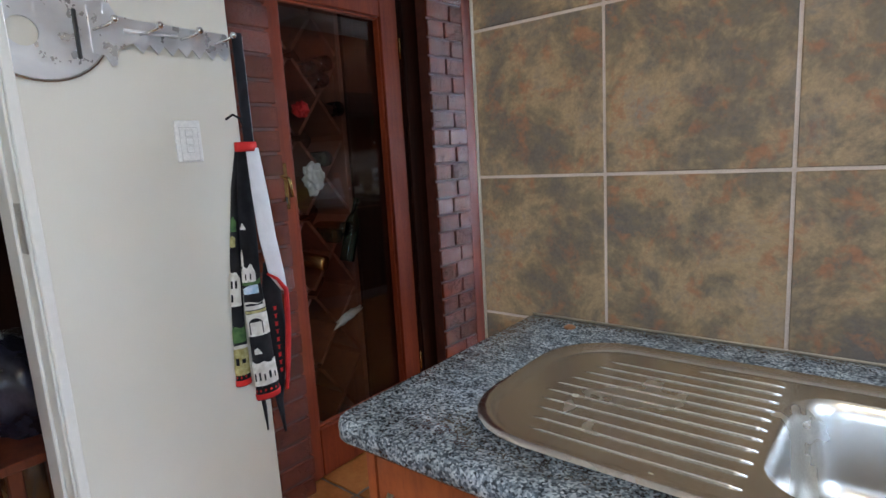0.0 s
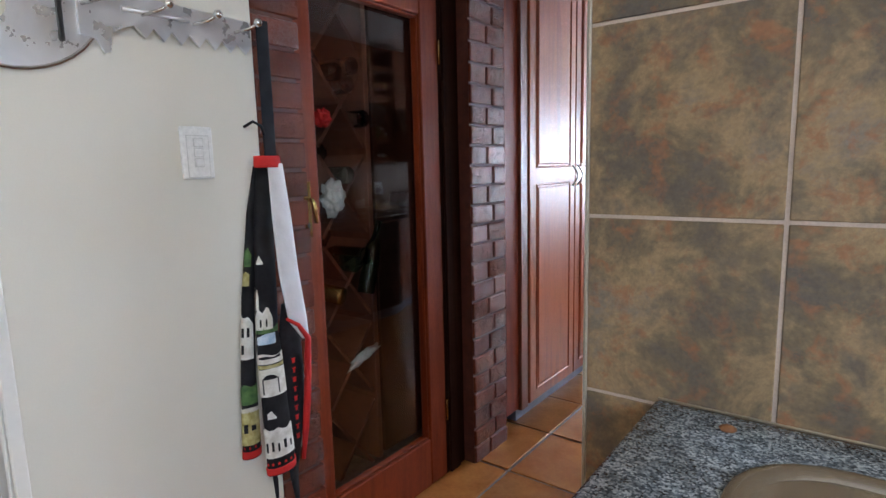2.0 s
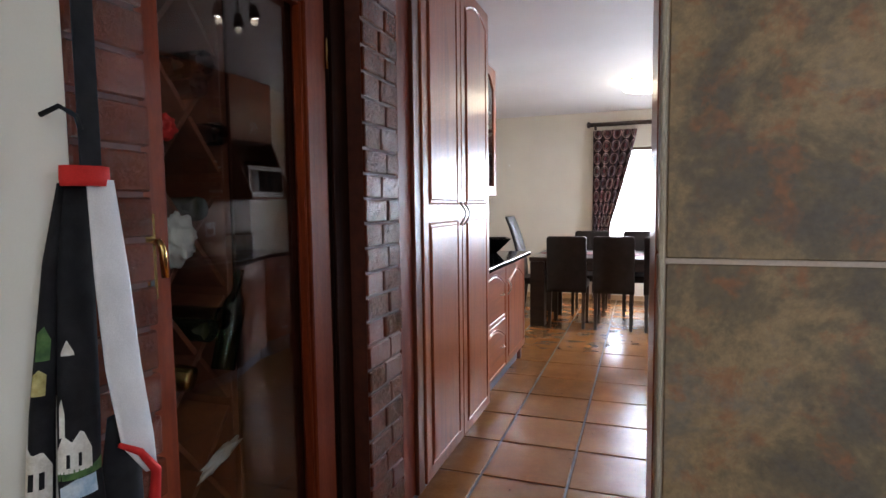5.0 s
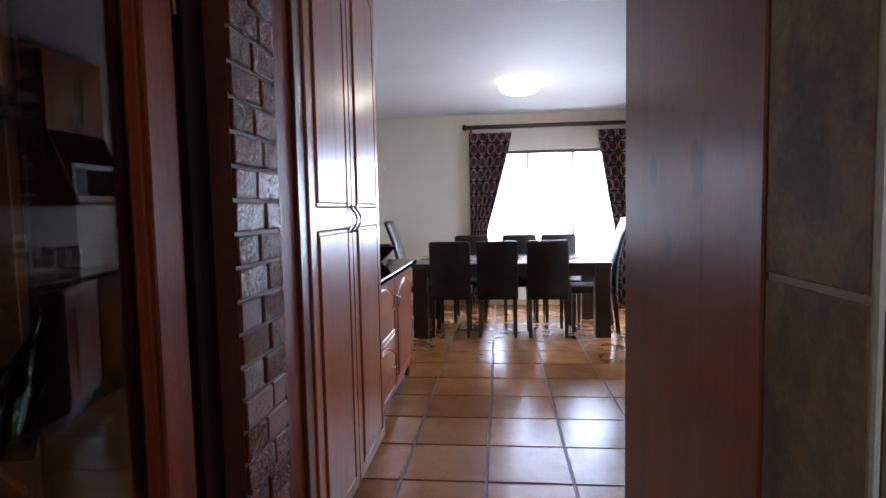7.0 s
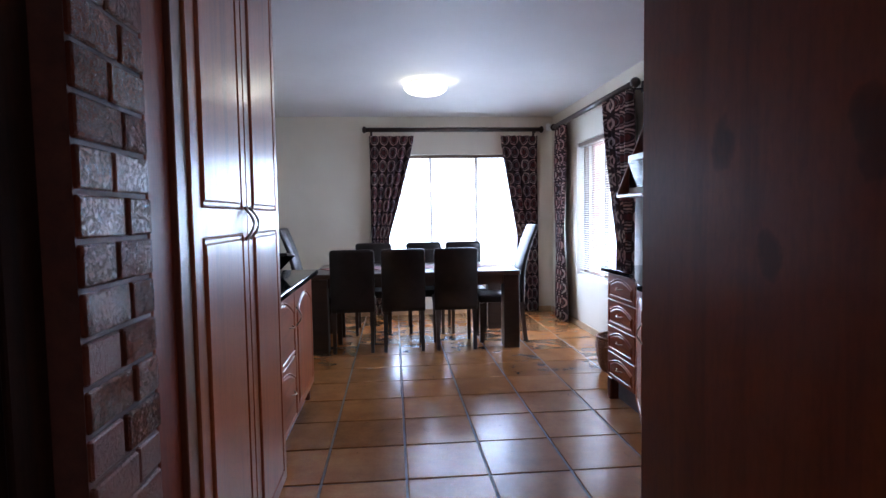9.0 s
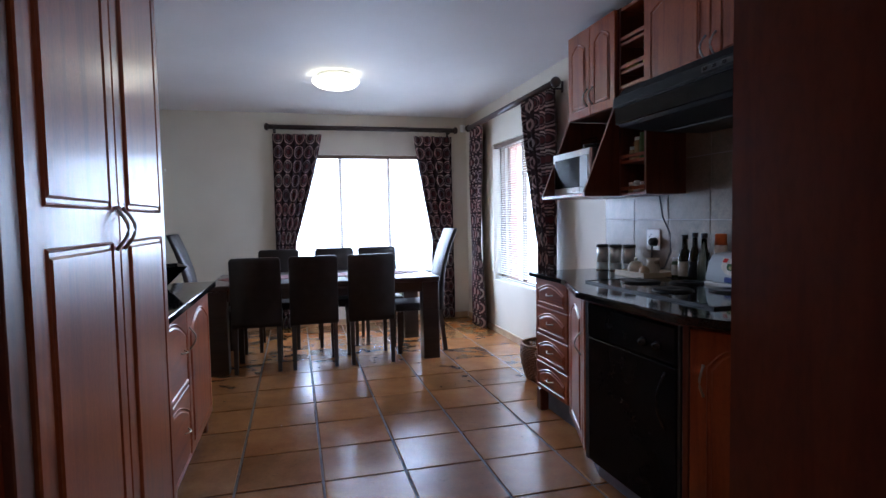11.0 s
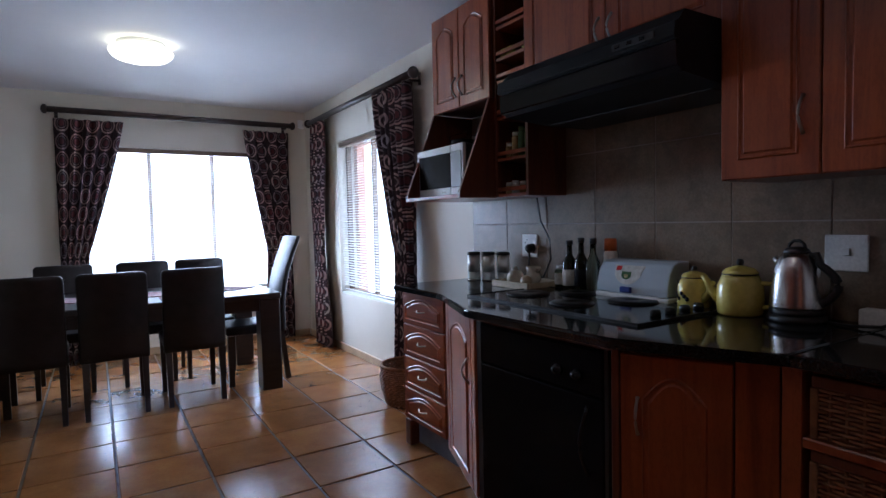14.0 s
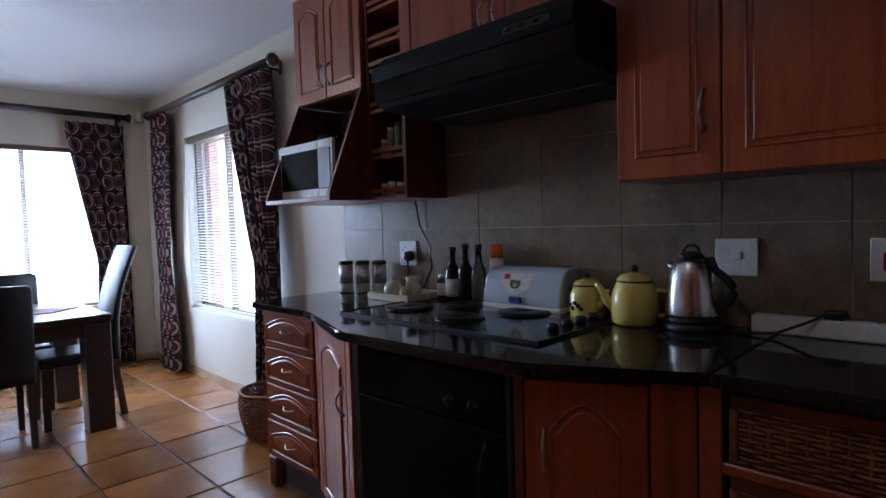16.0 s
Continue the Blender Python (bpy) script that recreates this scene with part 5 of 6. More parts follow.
BOTTLE = [(0.0, 0.0), (0.034, 0.0), (0.036, 0.006), (0.036, 0.19), (0.030, 0.215), (0.015, 0.245), (0.0135, 0.30), (0.015, 0.302), (0.015, 0.315), (0.0, 0.316)]
wine = thing("wine_rack", "wooden wine rack of crossed slats in the pantry", "wine rack", pose(-2.45, 0, 0))
CW, CH = 0.28, 0.365
for y in (1.391, 1.951):
    part("post", boxes((0.0, 0.25, y - 0.014, y + 0.014, 0.0, 2.2), bevel=0.002), RACKWOOD, wine)
part("top", boxes((0.0, 0.25, 1.377, 1.965, 2.202, 2.225)), RACKWOOD, wine)
# Back board coloured near black for the shade behind the slats.
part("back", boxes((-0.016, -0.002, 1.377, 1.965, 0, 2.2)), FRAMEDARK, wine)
slat_half = math.hypot(CW - 0.028, CH - 0.036) / 2
slat_mesh = mesh_of("slat", boxes((0.0, 0.235, -slat_half, slat_half, -0.008, 0.008), bevel=0.001), RACKWOOD)
tilt = math.degrees(math.atan2(CH, CW))
spots = [(y, 1.581 + k * CH) for y in (1.531, 1.811) for k in range(-4, 2)]
pieces("slat", slat_mesh, wine, [pose(0.004, y, z, tilt) for y, z in spots])
half_mesh = mesh_of("slat", boxes((0.0, 0.235, 0.012, slat_half, -0.008, 0.008), bevel=0.001), RACKWOOD)
pieces("slat", half_mesh, wine, [pose(0.004, y, z, -tilt) for y, z in spots] + [pose(0.004, y, z, 180 - tilt) for y, z in spots])
for y, z, mat in ((1.760, 1.702, GLASS), (1.822, 1.660, GLASS), (1.85, 1.735, GLASS), (1.53, 1.645, DARKGLASS), (1.53, 1.28, DARKGLASS), (1.90, 1.53, GLASS), (1.885, 0.955, GREENGLASS), (1.82, 0.93, DARKGLASS), (1.55, 0.92, DARKGLASS), (1.80, 1.30, DARKGLASS)):
    solid("wine_bottle", lathe(BOTTLE, 16), mat, "bottle lying in the wine rack", "bottle", pose(-2.17, y, z, 0, -90), "bottles in the rack")
solid("gold_foil_bottle", lathe(BOTTLE, 16), BRASS, "bottle with gold foil lying in the rack", "bottle", pose(-2.13, 1.70, 0.82, 0, -80, 20))
solid("green_glass_bottle", lathe(BOTTLE, 16), GREENGLASS, "green glass bottle leaning against the rack", "bottle", pose(-2.165, 1.86, 0.80, -18, 0))
solid("crumpled_bag", crumpled(0.035, 0.048, 0.062, 3.1, 0.6, 4), PAPER, "crumpled white plastic bag in the wine rack", "bag", pose(-2.16, 1.70, 1.215))
solid("red_cloth", crumpled(0.035, 0.034, 0.034, 7.7, 0.4, 4), RED, "red cloth stuffed in the wine rack", "cloth", pose(-2.17, 1.675, 1.52))
solid("paper_scrap", crumpled(0.012, 0.085, 0.022, 5.2, 0.6), PAPER, "folded pale paper in the wine rack", "paper", pose(-2.19, 1.858, 0.515, 18))

# beyond the white door frame
can = thing("pedal_bin", "round brushed steel bin in the next room", "bin", pose(-2.75, 0.63, 0))
part("body", lathe([(0.14, 0), (0.15, 0.01), (0.15, 0.60), (0.14, 0.62)], 28), STEEL, can)
part("lid", lathe([(0.152, 0.622), (0.15, 0.65), (0.10, 0.70), (0.0, 0.715)], 28), STEEL, can)
solid("rubbish_bag", crumpled(0.13, 0.12, 0.17, 9.4, 0.4), PLASTICBAG, "full shiny black plastic bag", "bag", pose(-2.33, 0.53, 0.60))
solid("side_table", boxes((-2.52, -2.10, 0.40, 0.66, 0.42, 0.45), (-2.50, -2.46, 0.42, 0.46, 0, 0.42), (-2.16, -2.12, 0.42, 0.46, 0, 0.42), (-2.50, -2.46, 0.60, 0.64, 0, 0.42), (-2.16, -2.12, 0.60, 0.64, 0, 0.42), bevel=0.003), CHERRY_DARK, "small dark stand under the bag", "stand")
solid("laundry_heap", crumpled(0.25, 0.22, 0.16, 4.4, 0.3), CHERRY_DARK, "heap of brown cushions in the next room", "cushions", pose(-2.95, 0.10, 0.75))
solid("low_cabinet", boxes((-3.18, -2.72, -0.25, 0.36, 0.0, 0.60), bevel=0.006), CHERRY_DARK, "low dark cabinet in the next room", "cabinet")

# ---- kitchen: niche and spice shelves ----
mw = thing("microwave_oven", "white microwave oven in the open niche", "microwave", pose(0.385, 4.79, 1.402, 0, 0, -90))
part("body", boxes((-0.243, 0.243, 0.0125, 0.33, 0, 0.273), bevel=0.006), BLACKMATT, mw, "dark metal casing")
part("front_frame", boxes((0.2265, 0.245, -0.008, 0.011, 0.0445, 0.275), (0.1215, 0.226, -0.008, 0.011, 0.237, 0.275), bevel=0.003), WHITEPLASTIC, mw)
part("door", boxes((-0.245, 0.12, -0.008, 0.011, 0.0, 0.275), bevel=0.005), WHITEPLASTIC, mw)
part("window", boxes((-0.215, 0.125, -0.0105, -0.0082, 0.045, 0.235), bevel=0.001), BLACKGLOSS, mw, "dark glossy window")
part("control_panel", boxes((0.127, 0.225, -0.0105, 0.011, 0.045, 0.235), bevel=0.001), mottled("grey_panel", (0.15, 0.14, 0.12), (0.19, 0.18, 0.155), 8, 0.4, 0.0, 80), mw)
part("trim_strip", boxes((0.124, 0.245, -0.008, 0.0105, 0.0, 0.043), bevel=0.002), WHITEPLASTIC, mw)
part("badge", boxes((0.03, 0.07, -0.0095, -0.0085, 0.015, 0.025)), PEWTER, mw)
stand = thing("wire_stand", "thin wire plate stand on the microwave", "stand", pose(0.52, 4.80, 1.678))
part("wire", tube([(0, 0.09, 0), (0, 0.09, 0.085), (0, -0.09, 0.085), (0, -0.09, 0)], 0.003, 6), CHROME, stand)
part("wire", tube([(0.06, 0.09, 0), (0.06, 0.09, 0.07), (0.06, -0.09, 0.07), (0.06, -0.09, 0)], 0.003, 6), CHROME, stand)
part("dish", lathe([(0.0, 0), (0.07, 0.002), (0.075, 0.05), (0.07, 0.05), (0.066, 0.008), (0.0, 0.006)], 20), BLACKGLOSS, stand, m=pose(0.03, 0, 0.0))

JAR = [(0.0, 0), (0.019, 0), (0.02, 0.004), (0.02, 0.062), (0.015, 0.07), (0.0, 0.07)]
CAP = [(0.0, 0), (0.017, 0), (0.017, 0.018), (0.0, 0.019)]


def spice_jar(x, y, z, mat, h, label, capmat):
    j = thing("spice_jar", label, "jar", pose(x, y, z), "spice jars")
    part("glass", lathe([(r, hh * h) for r, hh in JAR], 12), mat, j)
    part("cap", lathe(CAP, 12), capmat, j, m=pose(0, 0, 0.0705 * h))


OCHRE = mottled("ochre_spice", (0.35, 0.22, 0.08), (0.45, 0.30, 0.12), 30, 0.5, 0.1, 200)
LEAFGREEN = mottled("green_spice", (0.06, 0.14, 0.04), (0.12, 0.22, 0.07), 30, 0.5, 0.1, 200)
BLUEPLASTIC = mottled("blue_plastic", (0.02, 0.04, 0.22), (0.03, 0.06, 0.30), 8, 0.35, 0.0, 80)
ZR = 1.38 + 0.185 + 0.0162
for i, (y, h, mat) in enumerate(((4.40, 0.9, OCHRE), (4.35, 1.6, OCHRE), (4.30, 1.9, LEAFGREEN), (4.25, 1.7, LEAFGREEN))):
    spice_jar(0.575, y, ZR, mat, h, "small glass spice jar with a green cap", LEAFGREEN if i > 1 else WHITEPLASTIC)
for y, h, mat in ((4.40, 0.6, OCHRE), (4.35, 0.7, PRINT_CREAM), (4.29, 0.6, OCHRE)):
    spice_jar(0.57, y, 1.38 + 0.0162, mat, h, "low glass spice jar with a white cap", WHITEPLASTIC)
solid("blue_tub", lathe([(0.0, 0), (0.03, 0), (0.033, 0.09), (0.034, 0.11), (0.0, 0.112)], 16), BLUEPLASTIC, "blue plastic tub on the spice shelf", "tub", pose(0.62, 4.26, 1.3962))
for y in (4.41, 4.36, 4.24):
    solid("lemon", lathe([(0.0, 0), (0.02, 0.008), (0.028, 0.028), (0.02, 0.048), (0.0, 0.058)], 12), YELLOW, "yellow lemon on the narrow shelf", "lemon", pose(0.56, y, 1.38 + 0.70 + 0.0162), "lemons")

# ---- on the black worktop ----
Z = 0.909
hob = thing("hob", "black glass hob with four plates and black knobs", "hob", pose(0, 0, Z))
part("glass", boxes((0.175, 0.655, 3.27, 4.22, 0.0, 0.007), bevel=0.003), BLACKGLOSS, hob)
part("trim", boxes((0.168, 0.662, 3.263, 3.2685, 0, 0.01), (0.168, 0.662, 4.2215, 4.227, 0, 0.01), (0.168, 0.1735, 3.2685, 4.2215, 0, 0.01), (0.6565, 0.662, 3.2685, 4.2215, 0, 0.01)), BLACKMATT, hob)
for x, y, r in ((0.395, 4.06, 0.095), (0.335, 3.72, 0.085), (0.555, 3.60, 0.095), (0.57, 3.92, 0.08)):
    part("plate", lathe([(0.0, 0.0071), (r + 0.006, 0.0071), (r + 0.006, 0.010), (r, 0.016), (r * 0.3, 0.016), (r * 0.28, 0.0145), (0.0, 0.0145)], 30), HOBPLATE, hob, m=pose(x, y, 0))
for k in range(4):
    part("knob", lathe([(0.0, 0.0072), (0.019, 0.0072), (0.019, 0.02), (0.015, 0.028), (0.0, 0.029)], 16), BLACKMATT, hob, m=pose(0.35 + k * 0.082, 3.335, 0))

PALEGLASS = mottled("pale_frosted_glass", (0.52, 0.56, 0.57), (0.66, 0.70, 0.70), 20, 0.12, 0.0, 90)
for x, y in ((0.612, 4.80), (0.660, 4.72), (0.708, 4.64)):
    c = thing("canister", "clear and steel storage canister with a black lid", "canister", pose(x, y, Z), "storage canisters")
    part("base", lathe([(0.0, 0), (0.036, 0), (0.038, 0.004), (0.036, 0.05), (0.0, 0.051)], 24), PALEGLASS, c, "pale frosted glass base")
    part("foot", lathe([(0.036, 0.0), (0.0405, 0.001), (0.0405, 0.007), (0.0375, 0.009)], 24), CHROME, c)
    part("body", lathe([(0.0, 0.0515), (0.037, 0.0515), (0.037, 0.148), (0.0, 0.149)], 28), TINSTEEL, c)
    part("lid", lathe([(0.0, 0.150), (0.038, 0.150), (0.039, 0.154), (0.038, 0.164), (0.033, 0.168), (0.0, 0.169)], 24), BLACKMATT, c)

tray = thing("tray", "pale wooden tray that holds a sugar set", "tray", pose(0, 0, Z))
BAMBOO = wood("pale_bamboo", (0.42, 0.33, 0.20), (0.58, 0.48, 0.32), rough=0.5, coat=0.0, along=1)
part("bottom", boxes((0.525, 0.735, 4.215, 4.475, 0, 0.008)), BAMBOO, tray)
for row in ((0.51, 0.524, 4.20, 4.49, 0, 0.034), (0.736, 0.75, 4.20, 4.49, 0, 0.034), (0.5245, 0.7355, 4.20, 4.214, 0, 0.034), (0.5245, 0.7355, 4.476, 4.49, 0, 0.034)):
    part("side", boxes(row, bevel=0.002), BAMBOO, tray)
CERAMIC = mottled("cream_ceramic", (0.62, 0.57, 0.47), (0.72, 0.67, 0.56), 9, 0.2, 0.0, 60, 0.3)
sug = thing("sugar_bowl", "round cream ceramic sugar bowl with a knob", "bowl", pose(0.575, 4.37, Z + 0.0085))
part("bowl", lathe([(0.0, 0), (0.025, 0), (0.045, 0.025), (0.046, 0.05), (0.03, 0.075), (0.0, 0.082)], 20), CERAMIC, sug)
part("knob", lathe([(0.0, 0.08), (0.008, 0.082), (0.012, 0.093), (0.006, 0.102), (0.0, 0.103)], 12), CERAMIC, sug)
mug = thing("milk_jug", "small cream ceramic jug", "jug", pose(0.645, 4.31, Z + 0.0085))
part("jug", lathe([(0.0, 0), (0.03, 0), (0.042, 0.04), (0.033, 0.075), (0.038, 0.098), (0.035, 0.098), (0.03, 0.076), (0.0, 0.07)], 20), CERAMIC, mug)
part("spout", tube([(0, -0.03, 0.075), (0, -0.055, 0.098)], [0.014, 0.007], 8), CERAMIC, mug)
solid("egg_timer", lathe([(0.0, 0), (0.02, 0.004), (0.03, 0.025), (0.026, 0.048), (0.012, 0.06), (0.0, 0.062)], 16), BAMBOO, "small round wooden pot on the tray", "pot", pose(0.555, 4.26, Z + 0.0085))

jar = thing("glass_jar", "small glass jar with a pale label", "jar", pose(0.685, 4.15, Z))
part("glass", lathe([(0.0, 0), (0.026, 0), (0.028, 0.01), (0.028, 0.09), (0.02, 0.10), (0.0, 0.10)], 16), GREENGLASS, jar)
part("label", lathe([(0.0284, 0.025), (0.0287, 0.026), (0.0287, 0.08), (0.0284, 0.081)], 16), PRINT_CREAM, jar)
part("cap", lathe([(0.0, 0.101), (0.022, 0.101), (0.022, 0.118), (0.0, 0.119)], 16), WHITEPLASTIC, jar)


def bottle(x, y, h, r, mat, label, band=None, capmat=None):
    b = thing("bottle", label, "bottle", pose(x, y, Z), "bottles by the hob")
    k = h / 0.30
    part("glass", lathe([(0.0, 0), (r, 0), (r * 1.05, 0.006), (r * 1.05, 0.15 * k), (r * 0.9, 0.18 * k), (r * 0.45, 0.215 * k), (r * 0.4, 0.27 * k), (0.0, 0.271 * k)], 18), mat, b)
    part("cap", lathe([(0.0, 0.272 * k), (r * 0.5, 0.272 * k), (r * 0.5, 0.30 * k), (0.0, 0.301 * k)], 14), capmat or BLACKMATT, b)
    if band:
        part("label", lathe([(r * 1.055, 0.03 * k), (r * 1.075, 0.031 * k), (r * 1.075, 0.125 * k), (r * 1.055, 0.126 * k)], 18), band, b)


bottle(0.685, 4.085, 0.245, 0.033, DARKGLASS, "dark sauce bottle with a cream label", PRINT_CREAM)
bottle(0.690, 4.012, 0.258, 0.032, DARKGLASS, "tall dark bottle with a black label", BLACKCLOTH)
bottle(0.660, 3.908, 0.258, 0.032, PALEGREEN, "clear greenish oil bottle with a black cap")
spray = thing("spray_can", "white spray can with an orange cap", "can", pose(0.705, 3.845, Z))
ORANGE = mottled("orange_plastic", (0.62, 0.12, 0.02), (0.72, 0.17, 0.03), 8, 0.35, 0.0, 80)
part("body", lathe([(0.0, 0), (0.03, 0), (0.031, 0.005), (0.031, 0.19), (0.026, 0.2), (0.0, 0.2)], 18), WHITEPLASTIC, spray)
part("cap", lathe([(0.0, 0.201), (0.029, 0.201), (0.028, 0.25), (0.024, 0.257), (0.0, 0.258)], 18), ORANGE, spray)

# bread bin
FROST, ft, fb = material("frosted_plastic", 0.25, colour=(0.56, 0.64, 0.70))
fb.inputs["Transmission Weight"].default_value = 0.1
bin_ = thing("bread_bin", "frosted plastic bread bin with a blue latch", "bread bin", pose(0.612, 3.852, Z, 0, 0, -90))
part("base", boxes((0, 0.375, 0.0, 0.15, 0.0, 0.025), bevel=0.006, seg=2), WHITEPLASTIC, bin_)
prof = [(0.004, 0.026), (0.006, 0.06), (0.022, 0.12), (0.045, 0.155), (0.075, 0.168), (0.146, 0.168), (0.146, 0.026)]
bm = extruded(prof, 0.004, 0.371)
bmesh.ops.bevel(bm, geom=bm.edges[:], offset=0.006, segments=2, profile=0.5, affect="EDGES")
part("lid", bm, FROST, bin_)


def lid_front(x0, x1, z1, z0, lift, curve=1.0, n=12):
    """A patch on the slanted front of the bin's lid, its lower edge a half ellipse (curve 1) or straight (0)."""
    slope = [(0.006, 0.06), (0.022, 0.12), (0.045, 0.155), (0.075, 0.168)]
    bm = bmesh.new()
    cols = []
    for i in range(n + 1):
        u = 2 * i / n - 1
        low = z1 - (z1 - z0) * (math.sqrt(max(0.0, 1 - u * u)) * curve + (1 - curve))
        col = []
        for k in range(5):
            z = z1 + (low - 0.0005 - z1) * k / 4
            a, b = next((p, q) for p, q in zip(slope, slope[1:]) if z <= q[1] + 1e-6)
            y = a[0] + (b[0] - a[0]) * (z - a[1]) / (b[1] - a[1])
            col.append(bm.verts.new((x0 + (x1 - x0) * i / n, y - lift, z)))
        cols.append(col)
    for a, b in zip(cols, cols[1:]):
        for k in range(4):
            bm.faces.new((a[k], b[k], b[k + 1], a[k + 1]))
    return bm


lab = part("label", lid_front(0.085, 0.245, 0.146, 0.066, 0.002), PRINT_CREAM, bin_, "white product label with a curved lower edge")
part("label_print", lid_front(0.100, 0.128, 0.142, 0.124, 0.003, 0.0, 2), RED, lab)
part("label_print", lid_front(0.135, 0.185, 0.120, 0.088, 0.003, 0.4, 6), PRINT_GREEN, lab)
part("label_print", lid_front(0.150, 0.170, 0.108, 0.094, 0.004, 0.4, 4), PRINT_YELLOW, lab)
part("latch", boxes((0.14, 0.20, -0.008, 0.004, 0.032, 0.058), bevel=0.006, seg=2), BLUEPLASTIC, bin_)


def teapot(x, y, s, label, turn, flowers):
    t = thing("teapot", label, "teapot", pose(x, y, Z, 0, 0, turn), "enamel teapots")
    part("body", lathe([(0.0, 0), (0.066 * s, 0), (0.072 * s, 0.006 * s), (0.075 * s, 0.05 * s), (0.072 * s, 0.10 * s), (0.058 * s, 0.132 * s), (0.054 * s, 0.138 * s), (0.0, 0.138 * s)], 26), YELLOW, t)
    lid = part("lid", lathe([(0.0, 0.1385 * s), (0.056 * s, 0.1385 * s), (0.057 * s, 0.145 * s), (0.045 * s, 0.158 * s), (0.012 * s, 0.168 * s), (0.0, 0.168 * s)], 24), YELLOW, t)
    part("rim", lathe([(0.0575 * s, 0.137 * s), (0.0595 * s, 0.139 * s), (0.0575 * s, 0.141 * s)], 24), BLACKMATT, lid, "dark enamel rim line")
    part("knob", lathe([(0.0, 0.168 * s), (0.010 * s, 0.17 * s), (0.013 * s, 0.18 * s), (0.008 * s, 0.19 * s), (0.0, 0.191 * s)], 12), BLACKMATT, lid, "black knob")
    part("spout", tube([(0.06 * s, 0, 0.045 * s), (0.095 * s, 0, 0.075 * s), (0.112 * s, 0, 0.11 * s), (0.128 * s, 0, 0.128 * s)], [0.022 * s, 0.016 * s, 0.011 * s, 0.009 * s], 12), YELLOW, t)
    part("handle", tube([(-0.068 * s, 0, 0.11 * s), (-0.115 * s, 0, 0.112 * s), (-0.122 * s, 0, 0.07 * s), (-0.105 * s, 0, 0.035 * s), (-0.07 * s, 0, 0.03 * s)], 0.008 * s, 8), YELLOW if not flowers else BLACKMATT, t)
    if flowers:
        for k in range(6):
            a = radians(-60 - k * 11)
            part("painted_flower", lathe([(0.0, 0.0), (0.009, 0.001), (0.0, 0.002)], 6), BLACKCLOTH, t, m=Matrix.Translation((0.0752 * s * math.cos(a), 0.0752 * s * math.sin(a), (0.045 + 0.012 * (k % 3)) * s)) @ pose(0, 0, 0, 0, 90, math.degrees(a)))


teapot(0.65, 3.387, 0.84, "small yellow enamel teapot with painted flowers", 250, True)
teapot(0.635, 3.200, 1.03, "large yellow enamel teapot with a black knob", 100, False)

kettle = thing("kettle", "brushed steel electric kettle with a black handle", "kettle", pose(0.655, 3.022, Z))
part("base", lathe([(0.0, 0), (0.084, 0), (0.087, 0.008), (0.083, 0.022), (0.0, 0.023)], 28), BLACKMATT, kettle)
part("foot_ring", lathe([(0.0, 0.0235), (0.079, 0.0235), (0.080, 0.040), (0.0, 0.0405)], 28), BLACKMATT, kettle, "black plastic foot ring")
part("body", lathe([(0.0, 0.041), (0.079, 0.041), (0.0795, 0.05), (0.077, 0.09), (0.071, 0.135), (0.062, 0.178), (0.051, 0.208), (0.041, 0.222), (0.0, 0.223)], 36), SATIN, kettle)
part("lid", lathe([(0.0, 0.2235), (0.040, 0.2235), (0.034, 0.236), (0.016, 0.243), (0.0, 0.244)], 24), BLACKMATT, kettle)
part("lid_loop", tube([(0, -0.026, 0.236), (0, -0.022, 0.252), (0, -0.010, 0.262), (0, 0.010, 0.262), (0, 0.022, 0.252), (0, 0.026, 0.236)], 0.0055, 8), BLACKMATT, kettle)
grip = [(0.028 - 0.150 * math.sin(math.pi * (0.17 + 0.66 * k / 12)), 0.20 - 0.155 * k / 12) for k in range(13)]
part("handle", tube([(0, -0.036, 0.212), (0, -0.060, 0.218)] + [(0, y, z) for y, z in grip[1:]] + [(0, -0.070, 0.045)], 0.0125, 12), BLACKMATT, kettle)
part("spout", tube([(0, 0.045, 0.178), (0, 0.070, 0.205)], [0.016, 0.011], 10), STEEL, kettle)

strip = thing("power_strip", "long white multi-plug strip against the splashback", "power strip", pose(0.735, 2.868, Z, 0, 0, -90))
part("body", boxes((0, 0.62, -0.03, 0.025, 0.0, 0.052), bevel=0.006, seg=2), WHITEPLASTIC, strip)
plug = part("plug", boxes((0.18, 0.235, -0.02, 0.02, 0.0525, 0.078), bevel=0.008, seg=2), BLACKMATT, strip, "black plug")
for k in range(3):
    part("socket_hole", boxes((0.30 + k * 0.1, 0.31 + k * 0.1, -0.005, 0.005, 0.0522, 0.053)), BLACKMATT, strip)
part("cable", tube([(0.185, -0.02, 0.065), (0.15, -0.05, 0.045), (0.08, -0.08, 0.012), (0.0, -0.085, 0.005), (-0.06, -0.07, 0.005)], 0.0045, 8), BLACKMATT, strip)


def wall_plate(y0, y1, z0, z1, label, name="socket"):
    w, hgt = y1 - y0, z1 - z0
    s = thing(name, label, name.replace("_", " "), pose(RX - 0.0185, y1, z0, 0, 0, -90))
    part("plate", boxes((0, w, -0.008, 0.0, 0, hgt), bevel=0.003), WHITEPLASTIC, s)
    return s, w, hgt


